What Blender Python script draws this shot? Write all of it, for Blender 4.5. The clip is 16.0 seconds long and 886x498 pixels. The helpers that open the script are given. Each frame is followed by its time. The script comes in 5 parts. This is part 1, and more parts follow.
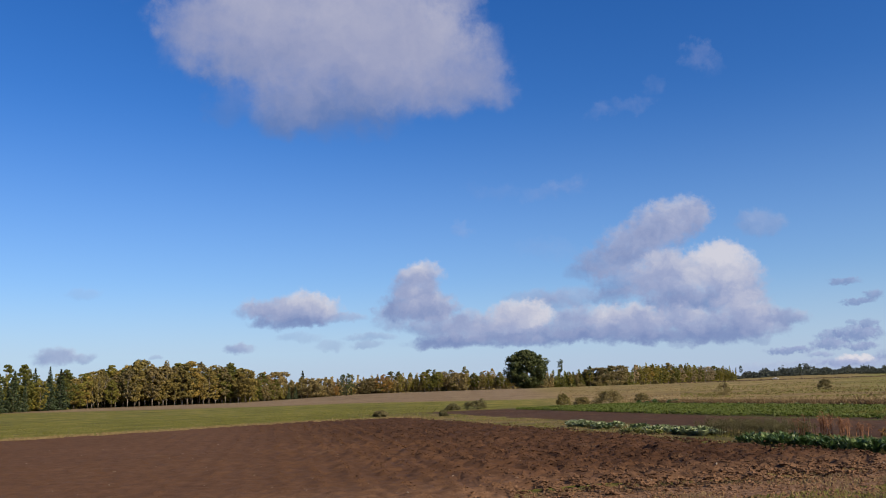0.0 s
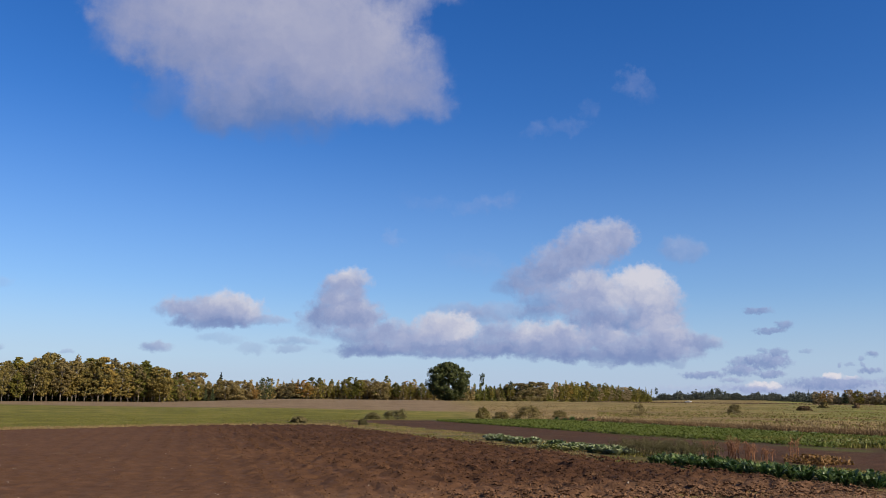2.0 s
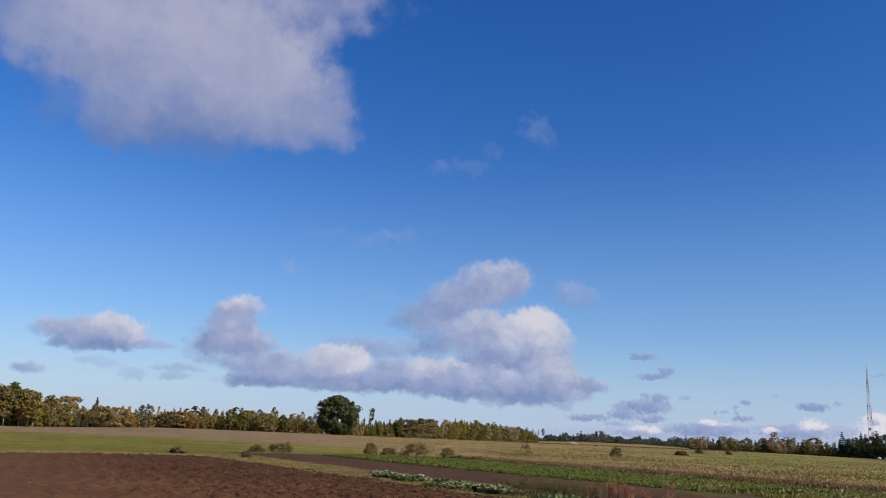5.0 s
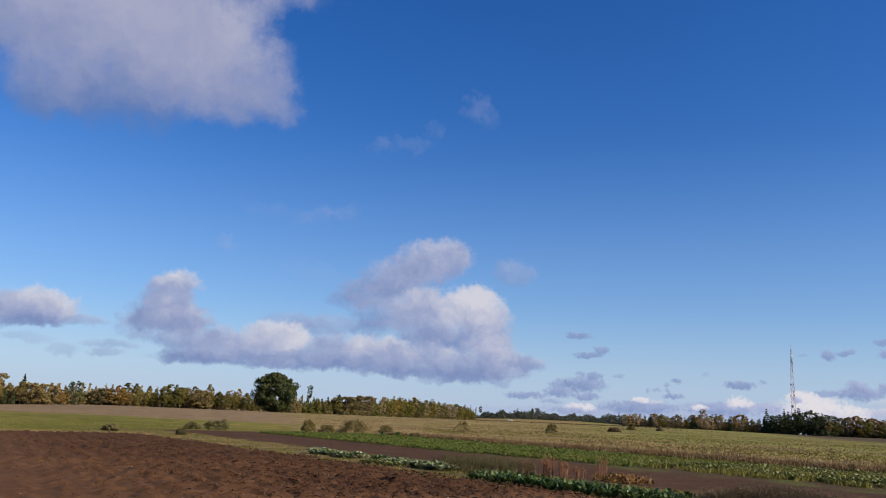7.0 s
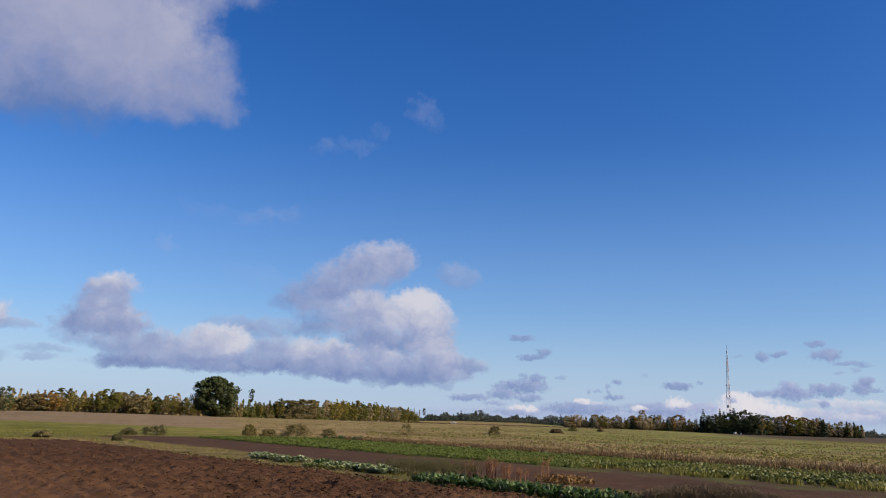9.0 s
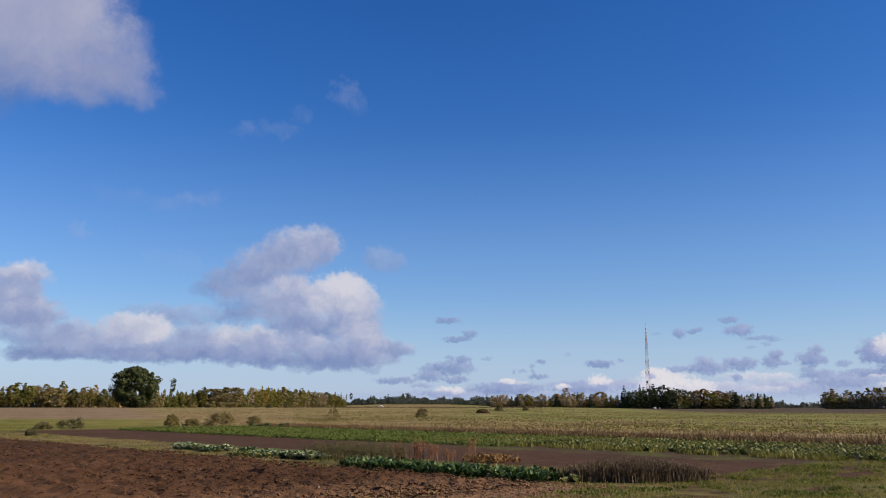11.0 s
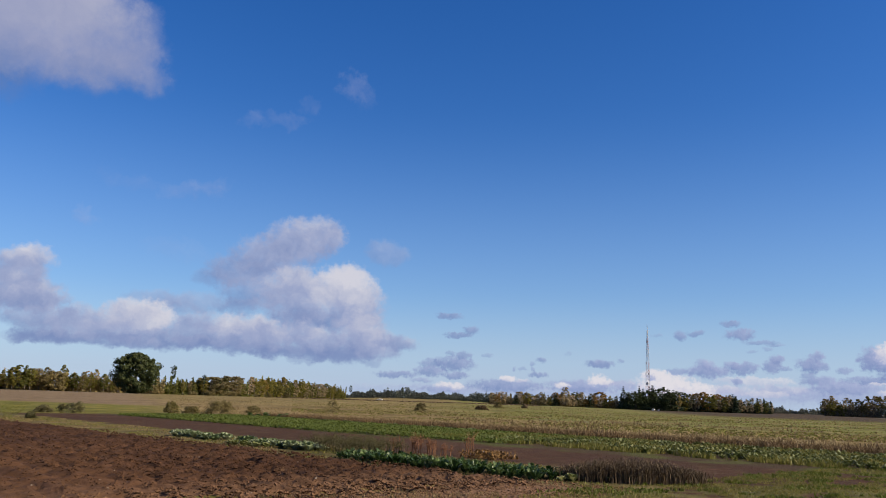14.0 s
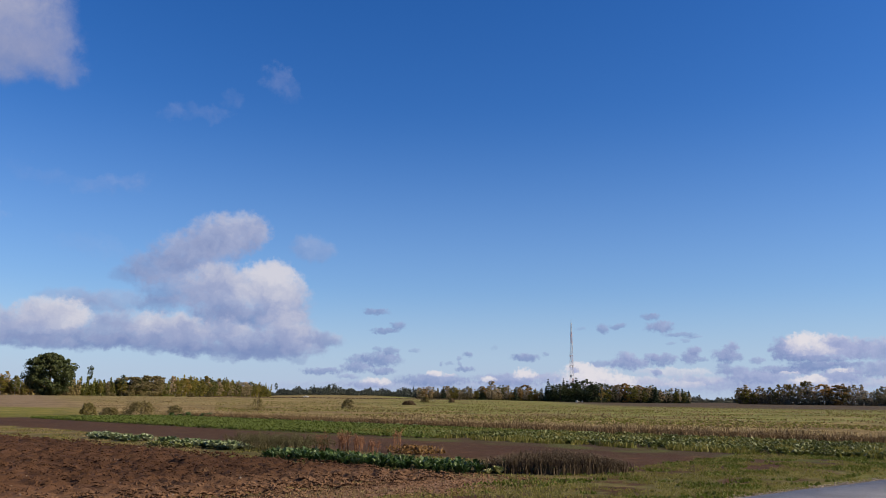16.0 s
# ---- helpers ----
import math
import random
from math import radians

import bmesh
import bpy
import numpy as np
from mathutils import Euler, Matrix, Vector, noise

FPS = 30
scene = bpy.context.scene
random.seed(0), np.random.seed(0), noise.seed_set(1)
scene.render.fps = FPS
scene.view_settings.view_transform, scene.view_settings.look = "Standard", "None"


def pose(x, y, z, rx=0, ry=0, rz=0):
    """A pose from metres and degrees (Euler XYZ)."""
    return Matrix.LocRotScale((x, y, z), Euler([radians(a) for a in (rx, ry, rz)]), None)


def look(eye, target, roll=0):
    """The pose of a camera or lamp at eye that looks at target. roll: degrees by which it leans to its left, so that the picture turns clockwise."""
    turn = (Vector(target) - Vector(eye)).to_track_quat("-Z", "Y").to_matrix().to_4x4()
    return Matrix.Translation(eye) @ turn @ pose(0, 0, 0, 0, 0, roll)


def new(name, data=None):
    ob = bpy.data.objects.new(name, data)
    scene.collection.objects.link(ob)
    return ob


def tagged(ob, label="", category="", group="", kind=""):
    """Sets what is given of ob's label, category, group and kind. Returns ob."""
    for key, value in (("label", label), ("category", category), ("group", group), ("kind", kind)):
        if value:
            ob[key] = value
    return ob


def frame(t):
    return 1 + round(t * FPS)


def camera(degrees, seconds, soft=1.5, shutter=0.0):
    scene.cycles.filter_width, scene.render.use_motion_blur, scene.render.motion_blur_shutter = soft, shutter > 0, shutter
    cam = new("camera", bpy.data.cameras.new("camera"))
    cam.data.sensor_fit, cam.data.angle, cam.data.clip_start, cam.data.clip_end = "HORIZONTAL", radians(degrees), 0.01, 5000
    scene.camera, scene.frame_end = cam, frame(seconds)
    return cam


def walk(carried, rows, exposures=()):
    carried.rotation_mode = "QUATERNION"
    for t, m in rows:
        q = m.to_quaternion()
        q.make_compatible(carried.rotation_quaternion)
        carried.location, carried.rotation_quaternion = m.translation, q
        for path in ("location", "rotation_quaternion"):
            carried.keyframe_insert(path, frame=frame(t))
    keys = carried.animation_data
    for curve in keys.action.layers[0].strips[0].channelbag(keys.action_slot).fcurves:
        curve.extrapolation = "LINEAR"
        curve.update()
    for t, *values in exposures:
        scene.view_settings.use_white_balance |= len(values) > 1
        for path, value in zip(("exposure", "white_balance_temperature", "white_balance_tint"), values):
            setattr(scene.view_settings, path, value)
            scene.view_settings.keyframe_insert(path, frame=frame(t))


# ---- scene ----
EYE = 1.7
cam = camera(57.15, 16.0, soft=1.0)
walk(cam, [
    (0.0, pose(0, 0, EYE, 99.85, 1.91, -17.96)),
    (0.5, pose(0, 0, EYE, 99.31, 3.10, -17.72)),
    (1.0, pose(0, 0, EYE, 99.03, 2.68, -18.79)),
    (1.5, pose(0, 0, EYE, 98.94, 0.68, -21.57)),
    (2.0, pose(0, 0, EYE, 100.48, -0.62, -23.43)),
    (2.5, pose(0, 0, EYE, 101.62, -1.19, -26.41)),
    (3.0, pose(0, 0, EYE, 101.83, -1.81, -27.72)),
    (3.5, pose(0, 0, EYE, 102.17, -2.33, -27.93)),
    (4.0, pose(0, 0, EYE, 102.76, -2.40, -29.56)),
    (6.3, pose(0, 0, EYE, 102.57, -2.19, -33.79)),
    (6.5, pose(0, 0, EYE, 102.00, -2.19, -34.82)),
    (7.0, pose(0, 0, EYE, 101.74, -2.34, -35.34)),
    (7.5, pose(0, 0, EYE, 101.77, -2.28, -36.21)),
    (8.0, pose(0, 0, EYE, 101.94, -1.89, -37.79)),
    (8.5, pose(0, 0, EYE, 101.95, -1.86, -38.07)),
    (9.0, pose(0, 0, EYE, 102.06, -1.80, -39.23)),
    (9.5, pose(0, 0, EYE, 102.21, -1.50, -41.24)),
    (11.8, pose(0, 0, EYE, 100.69, 0.26, -44.66)),
    (12.0, pose(0, 0, EYE, 100.66, 0.28, -44.56)),
    (12.5, pose(0, 0, EYE, 100.80, 0.10, -44.41)),
    (13.0, pose(0, 0, EYE, 100.77, -0.03, -44.28)),
    (13.5, pose(0, 0, EYE, 100.81, -0.92, -44.21)),
    (14.0, pose(0, 0, EYE, 100.65, -1.76, -44.31)),
    (14.5, pose(0, 0, EYE, 100.56, -1.74, -45.66)),
    (15.0, pose(0, 0, EYE, 100.73, -1.48, -47.12)),
    (15.5, pose(0, 0, EYE, 100.66, -1.06, -48.00)),
    (16.0, pose(0, 0, EYE, 100.43, -0.65, -49.35)),
])

class Nodes:
    """Short hand for building a node tree."""

    def __init__(self, tree):
        self.t = tree

    def add(self, kind, ins=None):
        n = self.t.nodes.new(kind)
        for k, v in (ins or {}).items():
            self.put(n.inputs[k], v)
        return n

    def put(self, sock, v):
        if isinstance(v, bpy.types.NodeSocket):
            self.t.links.new(v, sock)
        elif isinstance(v, (tuple, list)) and len(v) == 3 and sock.type == "RGBA":
            sock.default_value = (*v, 1)
        else:
            sock.default_value = v

    def math(self, op, a, b=0.0, c=None, clamp=False):
        n = self.add("ShaderNodeMath")
        n.operation, n.use_clamp = op, clamp
        self.put(n.inputs[0], a)
        self.put(n.inputs[1], b)
        if c is not None:
            self.put(n.inputs[2], c)
        return n.outputs[0]

    def step(self, v, lo, hi):
        n = self.add("ShaderNodeMapRange", {0: v, 1: lo, 2: hi, 3: 0.0, 4: 1.0})
        n.interpolation_type = "SMOOTHSTEP"
        return n.outputs[0]

    def mix(self, f, a, b):
        n = self.add("ShaderNodeMix")
        n.data_type = "RGBA"
        self.put(n.inputs[0], f)
        self.put(n.inputs[6], a)
        self.put(n.inputs[7], b)
        return n.outputs[2]

    def noise(self, vec, scale, detail=4.0, rough=0.55, dist=0.0):
        n = self.add("ShaderNodeTexNoise", {"Vector": vec, "Scale": scale, "Detail": detail, "Roughness": rough, "Distortion": dist})
        return n.outputs[0]

    def ramp(self, v, *stops):
        n = self.add("ShaderNodeValToRGB", {0: v})
        el = n.color_ramp.elements
        for i, (p, c) in enumerate(stops):
            e = el[i] if i < 2 else el.new(p)
            e.position, e.color = p, (*c, 1)
        return n.outputs[0]


# ---- sky, sun ----
SUN_AZ, SUN_EL = 150.0, 31.0        # clockwise from +y, degrees
world = bpy.data.worlds.new("sky")
scene.world = world
world.cycles.sampling_method, world.cycles.sample_map_resolution = "MANUAL", 512
world.use_nodes = True
sky = Nodes(world.node_tree)
sky.t.nodes.clear()
air = sky.add("ShaderNodeTexSky")
air.sky_type, air.sun_disc = "NISHITA", False
air.sun_elevation, air.sun_rotation = radians(SUN_EL), radians(SUN_AZ)
air.altitude, air.air_density, air.dust_density, air.ozone_density = 100, 1.0, 0.3, 4.0
tint = sky.add("ShaderNodeHueSaturation", {"Hue": 0.5145, "Saturation": 1.31, "Value": 0.139, "Color": air.outputs[0]})
blue = sky.add("ShaderNodeGamma", {0: tint.outputs[0], 1: 1.0}).outputs[0]
# bearing and height of each direction of the sky, in degrees
way = sky.add("ShaderNodeSeparateXYZ", {0: sky.add("ShaderNodeTexCoord").outputs["Generated"]})
bearing = sky.math("MULTIPLY", sky.math("ARCTAN2", way.outputs[0], way.outputs[1]), 57.2958)
height = sky.math("MULTIPLY", sky.math("ARCSINE", way.outputs[2]), 57.2958)
plane = sky.add("ShaderNodeCombineXYZ", {0: bearing, 1: height}).outputs[0]


def vec(op, a, b=(0, 0, 0), c=None):
    n = sky.add("ShaderNodeVectorMath")
    n.operation = op
    sky.put(n.inputs[0], a)
    sky.put(n.inputs[1], b)
    if c is not None:
        sky.put(n.inputs[2], c)
    return n.outputs["Value"] if op == "DOT_PRODUCT" else n.outputs[0]


def billow(where, scale, detail, rough, amount, offset):
    n = sky.add("ShaderNodeTexNoise", {"Vector": vec("ADD", where, (offset, offset * 0.7, 0)), "Scale": scale, "Detail": detail, "Roughness": rough})
    return vec("MULTIPLY", vec("SUBTRACT", n.outputs["Color"], (0.5, 0.5, 0.5)), amount)


class Layer:
    """A bank of cloud: soft overlapping billows, the later before the earlier, each lit on its upper side."""

    def __init__(self):
        self.heaps = []

    def puff(self, az, el, width, tall, light, cover):
        self.heaps.append((az, el, width, tall, light, cover))

    def paint(self, under, scale, stir, fray, soft, tones, slope=(0.10, 0.22), grain=0.8):
        big = billow(plane, scale, 3, 0.5, (stir, stir * 0.7, 0), 3.1)
        small = billow(plane, scale * 3.5, 8, 0.62, (stir * 0.7, stir * 0.55, 0), 7.7)
        at = vec("ADD", vec("ADD", plane, big), small)
        ragged = sky.math("MULTIPLY_ADD", sky.noise(plane, scale * 3.0, 8, 0.62), fray, 1.0 - 0.5 * fray)
        mottle = sky.math("MULTIPLY_ADD", sky.noise(at, scale * 1.6, 6, 0.58), grain, -0.5 * grain)
        kind = billow_group(soft, slope)
        cover, glow = 0.0, 0.0
        for i, (az, el, w, h, light, most) in enumerate(self.heaps):
            if i and i % 20 == 0:
                # ties each batch to the one before, so that they are worked out in turn
                tie = sky.add("ShaderNodeVectorMath", {0: at})
                tie.operation = "SCALE"
                sky.put(tie.inputs["Scale"], sky.math("MULTIPLY", cover, 1e-8))
                at = vec("ADD", at, tie.outputs[0])
            n = sky.t.nodes.new("ShaderNodeGroup")
            n.node_tree = kind
            for k, v in zip(("At", "Size", "Centre", "Ragged", "Light", "Most", "Cover", "Glow"), (at, (1 / w, 1 / h, 0), (-az / w, -el / h, 0), ragged, light, most, cover, glow)):
                sky.put(n.inputs[k], v)
            cover, glow = n.outputs[0], n.outputs[1]
        glow = sky.math("DIVIDE", glow, sky.math("MAXIMUM", cover, 0.001))
        tone = sky.ramp(sky.math("ADD", glow, mottle), (0.1, tones[0]), (0.5, tones[1]), (0.98, tones[2]))
        return sky.mix(cover, under, tone)


def billow_group(soft, slope):
    """One soft billow laid over what is there: its cover, and the light on it weighed by the cover."""
    g = bpy.data.node_groups.new("billow", "ShaderNodeTree")
    for name in ("At", "Size", "Centre", "Ragged", "Light", "Most", "Cover", "Glow"):
        g.interface.new_socket(name, in_out="INPUT", socket_type="NodeSocketVector" if name in ("At", "Size", "Centre") else "NodeSocketFloat")
    for name in ("Cover", "Glow"):
        g.interface.new_socket(name, in_out="OUTPUT", socket_type="NodeSocketFloat")
    k = Nodes(g)
    i = k.add("NodeGroupInput").outputs

    def vm(op, *args):
        n = k.add("ShaderNodeVectorMath")
        n.operation = op
        for j, v in enumerate(args):
            k.put(n.inputs[j], v)
        return n.outputs["Value"] if op == "DOT_PRODUCT" else n.outputs[0]

    q = vm("MULTIPLY_ADD", i["At"], i["Size"], i["Centre"])
    d = k.math("SUBTRACT", i["Ragged"], vm("DOT_PRODUCT", q, q))
    a = k.math("MULTIPLY", k.step(d, soft[0], soft[1]), i["Most"])
    lit = k.math("ADD", vm("DOT_PRODUCT", q, (slope[0], slope[1], 0)), i["Light"])
    rest = k.math("SUBTRACT", 1.0, a)
    out = k.add("NodeGroupOutput")
    k.put(out.inputs[0], k.math("MULTIPLY_ADD", i["Cover"], rest, a))
    k.put(out.inputs[1], k.math("MULTIPLY_ADD", i["Glow"], rest, k.math("MULTIPLY", lit, a)))
    return g


overhead, heaps, low_bank, veils = Layer(), Layer(), Layer(), Layer()
overhead.puff(22.59, 29.74, 2.60, 1.79, 0.40, 0.50)
overhead.puff(9.51, 29.67, 12.92, 3.75, 0.55, 1.00)
overhead.puff(0.06, 23.97, 1.86, 1.85, 0.42, 0.60)
overhead.puff(2.03, 22.46, 2.09, 1.04, 0.35, 0.50)
overhead.puff(3.04, 20.14, 1.40, 1.41, 0.20, 0.35)
overhead.puff(3.91, 24.78, 4.33, 2.59, 0.55, 0.95)
overhead.puff(10.01, 25.12, 8.93, 3.40, 0.62, 1.00)
overhead.puff(15.69, 25.12, 4.51, 3.31, 0.68, 0.95)
overhead.puff(11.84, 22.79, 7.84, 2.94, 0.50, 0.90)
overhead.puff(7.47, 19.95, 2.78, 1.64, 0.28, 0.60)
overhead.puff(10.53, 20.00, 5.37, 1.86, 0.22, 0.70)
overhead.puff(16.04, 20.81, 4.44, 1.71, 0.38, 0.70)
overhead.puff(20.08, 22.12, 3.53, 2.10, 0.52, 0.80)
overhead.puff(22.43, 21.31, 1.59, 1.39, 0.50, 0.50)
overhead.puff(21.24, 27.10, 1.62, 0.96, 0.50, 0.50)
overhead.puff(23.59, 27.43, 0.95, 0.66, 0.40, 0.40)
heaps.puff(28.40, 7.90, 1.55, 0.63, 0.20, 0.45)
heaps.puff(30.00, 8.47, 2.31, 1.01, 0.32, 0.75)
heaps.puff(31.61, 9.45, 2.21, 1.39, 0.42, 0.90)
heaps.puff(33.40, 10.43, 2.18, 1.46, 0.46, 0.92)
heaps.puff(34.96, 11.07, 1.78, 1.22, 0.52, 0.92)
heaps.puff(36.08, 11.19, 0.88, 0.98, 0.50, 0.80)
heaps.puff(27.12, 6.08, 2.33, 0.70, 0.32, 0.50)
heaps.puff(24.77, 6.20, 1.97, 0.55, 0.36, 0.45)
heaps.puff(25.72, 5.56, 1.76, 0.55, 0.30, 0.45)
heaps.puff(39.97, 10.20, 1.47, 0.89, 0.42, 0.42)
heaps.puff(31.05, 7.04, 2.28, 1.16, 0.30, 0.65)
heaps.puff(30.01, 5.93, 1.60, 0.54, 0.20, 0.55)
heaps.puff(34.05, 6.84, 2.96, 1.83, 0.55, 0.95)
heaps.puff(33.93, 7.70, 1.78, 1.22, 0.60, 0.90)
heaps.puff(38.02, 6.37, 1.94, 1.68, 0.55, 0.95)
heaps.puff(38.27, 7.22, 1.41, 1.34, 0.70, 0.90)
heaps.puff(36.88, 7.70, 1.98, 1.50, 0.85, 1.00)
heaps.puff(37.11, 8.29, 1.44, 0.98, 1.00, 1.00)
heaps.puff(36.31, 5.36, 3.41, 0.75, 0.20, 0.75)
heaps.puff(34.28, 5.11, 2.20, 0.53, 0.12, 0.70)
heaps.puff(33.85, 4.33, 2.02, 0.83, 0.50, 0.90)
heaps.puff(35.65, 3.93, 1.98, 0.90, 0.50, 0.90)
heaps.puff(38.39, 4.66, 1.75, 1.48, 0.55, 0.95)
heaps.puff(39.19, 3.80, 2.00, 1.10, 0.48, 0.90)
heaps.puff(40.93, 4.06, 1.28, 0.51, 0.36, 0.80)
heaps.puff(37.38, 3.24, 3.00, 0.67, 0.20, 0.85)
heaps.puff(34.67, 3.11, 2.91, 0.49, 0.14, 0.75)
heaps.puff(39.41, 2.50, 0.75, 0.29, 0.20, 0.40)
heaps.puff(34.45, 2.56, 0.91, 0.23, 0.20, 0.40)
heaps.puff(27.00, 4.06, 2.32, 1.09, 0.40, 0.85)
heaps.puff(30.47, 4.28, 2.27, 1.08, 0.45, 0.90)
heaps.puff(29.34, 4.49, 1.38, 0.77, 0.75, 0.85)
heaps.puff(31.33, 4.62, 1.28, 0.84, 0.70, 0.85)
heaps.puff(31.96, 3.90, 1.68, 0.99, 0.42, 0.85)
heaps.puff(27.82, 4.80, 1.39, 0.62, 0.45, 0.55)
heaps.puff(29.65, 3.36, 3.61, 0.58, 0.20, 0.85)
heaps.puff(26.57, 3.30, 3.09, 0.47, 0.18, 0.80)
heaps.puff(32.82, 3.02, 1.85, 0.42, 0.18, 0.70)
heaps.puff(21.50, 4.05, 1.66, 0.94, 0.40, 0.80)
heaps.puff(23.50, 4.60, 2.13, 1.33, 0.68, 0.95)
heaps.puff(22.58, 5.03, 1.19, 0.94, 0.70, 0.90)
heaps.puff(24.51, 5.03, 1.34, 0.94, 0.90, 0.95)
heaps.puff(23.85, 3.72, 2.04, 0.39, 0.20, 0.75)
heaps.puff(14.79, 5.14, 1.67, 0.87, 0.40, 0.60)
heaps.puff(16.23, 7.00, 1.76, 1.27, 0.45, 0.95)
heaps.puff(16.95, 8.33, 1.28, 0.79, 0.68, 0.92)
heaps.puff(16.06, 8.11, 1.04, 0.79, 0.60, 0.90)
heaps.puff(16.40, 6.20, 2.39, 0.87, 0.38, 0.92)
heaps.puff(17.59, 5.68, 1.67, 0.79, 0.48, 0.90)
heaps.puff(16.38, 5.49, 2.78, 0.63, 0.30, 0.85)
heaps.puff(17.75, 4.49, 2.18, 0.71, 0.36, 0.80)
heaps.puff(19.61, 4.27, 2.18, 0.94, 0.45, 0.85)
heaps.puff(18.50, 3.33, 2.77, 0.47, 0.18, 0.85)
heaps.puff(21.16, 3.35, 2.76, 0.43, 0.20, 0.70)
heaps.puff(17.71, 3.47, 1.50, 0.55, 0.14, 0.70)
heaps.puff(23.63, 3.18, 1.96, 0.35, 0.20, 0.60)
heaps.puff(20.15, 4.92, 1.19, 0.47, 0.50, 0.50)
heaps.puff(5.06, 5.73, 1.32, 0.50, 0.50, 0.60)
heaps.puff(6.39, 5.86, 2.10, 0.70, 0.52, 0.90)
heaps.puff(8.51, 6.07, 1.86, 0.94, 0.75, 0.95)
heaps.puff(9.36, 5.66, 1.48, 0.94, 0.68, 0.90)
heaps.puff(7.35, 5.46, 2.11, 0.70, 0.42, 0.90)
heaps.puff(6.96, 4.89, 1.91, 0.39, 0.20, 0.80)
heaps.puff(8.70, 4.93, 1.35, 0.39, 0.15, 0.70)
heaps.puff(10.92, 5.16, 1.49, 0.35, 0.40, 0.60)
heaps.puff(12.98, 3.85, 1.57, 0.31, 0.35, 0.40)
heaps.puff(8.11, 3.89, 1.54, 0.31, 0.30, 0.25)
heaps.puff(10.24, 3.34, 0.97, 0.39, 0.25, 0.30)
heaps.puff(12.77, 3.27, 0.86, 0.27, 0.25, 0.40)
heaps.puff(3.95, 3.10, 0.93, 0.38, 0.35, 0.75)
heaps.puff(-7.20, 2.97, 1.23, 0.57, 0.42, 0.75)
heaps.puff(-5.56, 2.87, 0.60, 0.32, 0.34, 0.60)
heaps.puff(-1.29, 2.80, 0.49, 0.18, 0.35, 0.40)
heaps.puff(-5.72, 6.99, 0.94, 0.36, 0.45, 0.20)
low_bank.puff(64.96, 1.12, 5.73, 0.59, 0.50, 0.45)
low_bank.puff(72.17, 1.21, 5.22, 0.71, 0.42, 0.60)
low_bank.puff(50.57, 0.89, 8.93, 0.39, 0.45, 0.50)
low_bank.puff(41.58, 0.72, 5.79, 0.35, 0.50, 0.30)
low_bank.puff(48.61, 1.24, 2.75, 0.43, 0.24, 0.80)
low_bank.puff(48.79, 1.71, 0.71, 0.23, 1.00, 0.95)
low_bank.puff(49.78, 1.58, 0.47, 0.16, 0.80, 0.70)
low_bank.puff(44.68, 1.13, 1.10, 0.27, 0.95, 0.90)
low_bank.puff(44.30, 0.85, 1.56, 0.23, 0.40, 0.60)
low_bank.puff(53.69, 1.41, 2.33, 0.42, 0.36, 0.85)
low_bank.puff(52.52, 1.39, 0.62, 0.23, 0.95, 0.90)
low_bank.puff(54.93, 1.78, 0.70, 0.39, 1.00, 0.95)
low_bank.puff(55.55, 1.52, 0.54, 0.27, 0.90, 0.90)
low_bank.puff(54.08, 1.11, 1.94, 0.27, 0.25, 0.70)
low_bank.puff(56.78, 1.46, 1.15, 0.38, 0.50, 0.80)
low_bank.puff(60.19, 1.13, 3.00, 0.53, 0.75, 0.90)
low_bank.puff(61.50, 1.30, 1.26, 0.45, 0.95, 0.95)
low_bank.puff(59.45, 1.65, 1.89, 0.76, 1.00, 1.00)
low_bank.puff(58.78, 2.17, 0.99, 0.38, 1.00, 0.95)
low_bank.puff(58.51, 2.02, 0.30, 0.19, 0.30, 0.60)
low_bank.puff(60.22, 2.49, 0.75, 0.23, 0.25, 0.60)
low_bank.puff(64.99, 1.93, 2.52, 0.26, 0.85, 0.60)
low_bank.puff(66.75, 1.43, 1.76, 0.33, 0.60, 0.60)
low_bank.puff(63.52, 1.32, 1.46, 0.30, 0.70, 0.70)
low_bank.puff(65.68, 1.13, 1.42, 0.26, 0.80, 0.60)
low_bank.puff(44.62, 5.94, 0.87, 0.24, 0.16, 0.75)
low_bank.puff(45.18, 4.61, 0.95, 0.20, 0.16, 0.75)
low_bank.puff(46.16, 4.95, 0.52, 0.32, 0.20, 0.75)
low_bank.puff(43.46, 2.62, 0.86, 0.31, 0.20, 0.70)
low_bank.puff(43.28, 2.07, 1.17, 0.39, 0.22, 0.80)
low_bank.puff(45.03, 2.65, 1.34, 0.55, 0.20, 0.85)
low_bank.puff(45.69, 3.25, 0.55, 0.31, 0.20, 0.70)
low_bank.puff(44.74, 3.35, 0.39, 0.16, 0.20, 0.50)
low_bank.puff(40.96, 1.75, 1.36, 0.27, 0.20, 0.80)
low_bank.puff(45.13, 1.84, 0.86, 0.23, 0.20, 0.80)
low_bank.puff(42.72, 1.40, 0.78, 0.19, 0.28, 0.60)
low_bank.puff(47.31, 3.25, 0.40, 0.16, 0.20, 0.40)
low_bank.puff(51.02, 3.04, 0.32, 0.20, 0.20, 0.70)
low_bank.puff(50.47, 2.72, 0.20, 0.16, 0.20, 0.50)
low_bank.puff(49.22, 2.42, 0.20, 0.16, 0.20, 0.50)
low_bank.puff(49.77, 2.43, 0.24, 0.12, 0.20, 0.40)
low_bank.puff(50.48, 2.36, 0.20, 0.16, 0.20, 0.50)
low_bank.puff(50.83, 2.06, 0.71, 0.19, 0.18, 0.75)
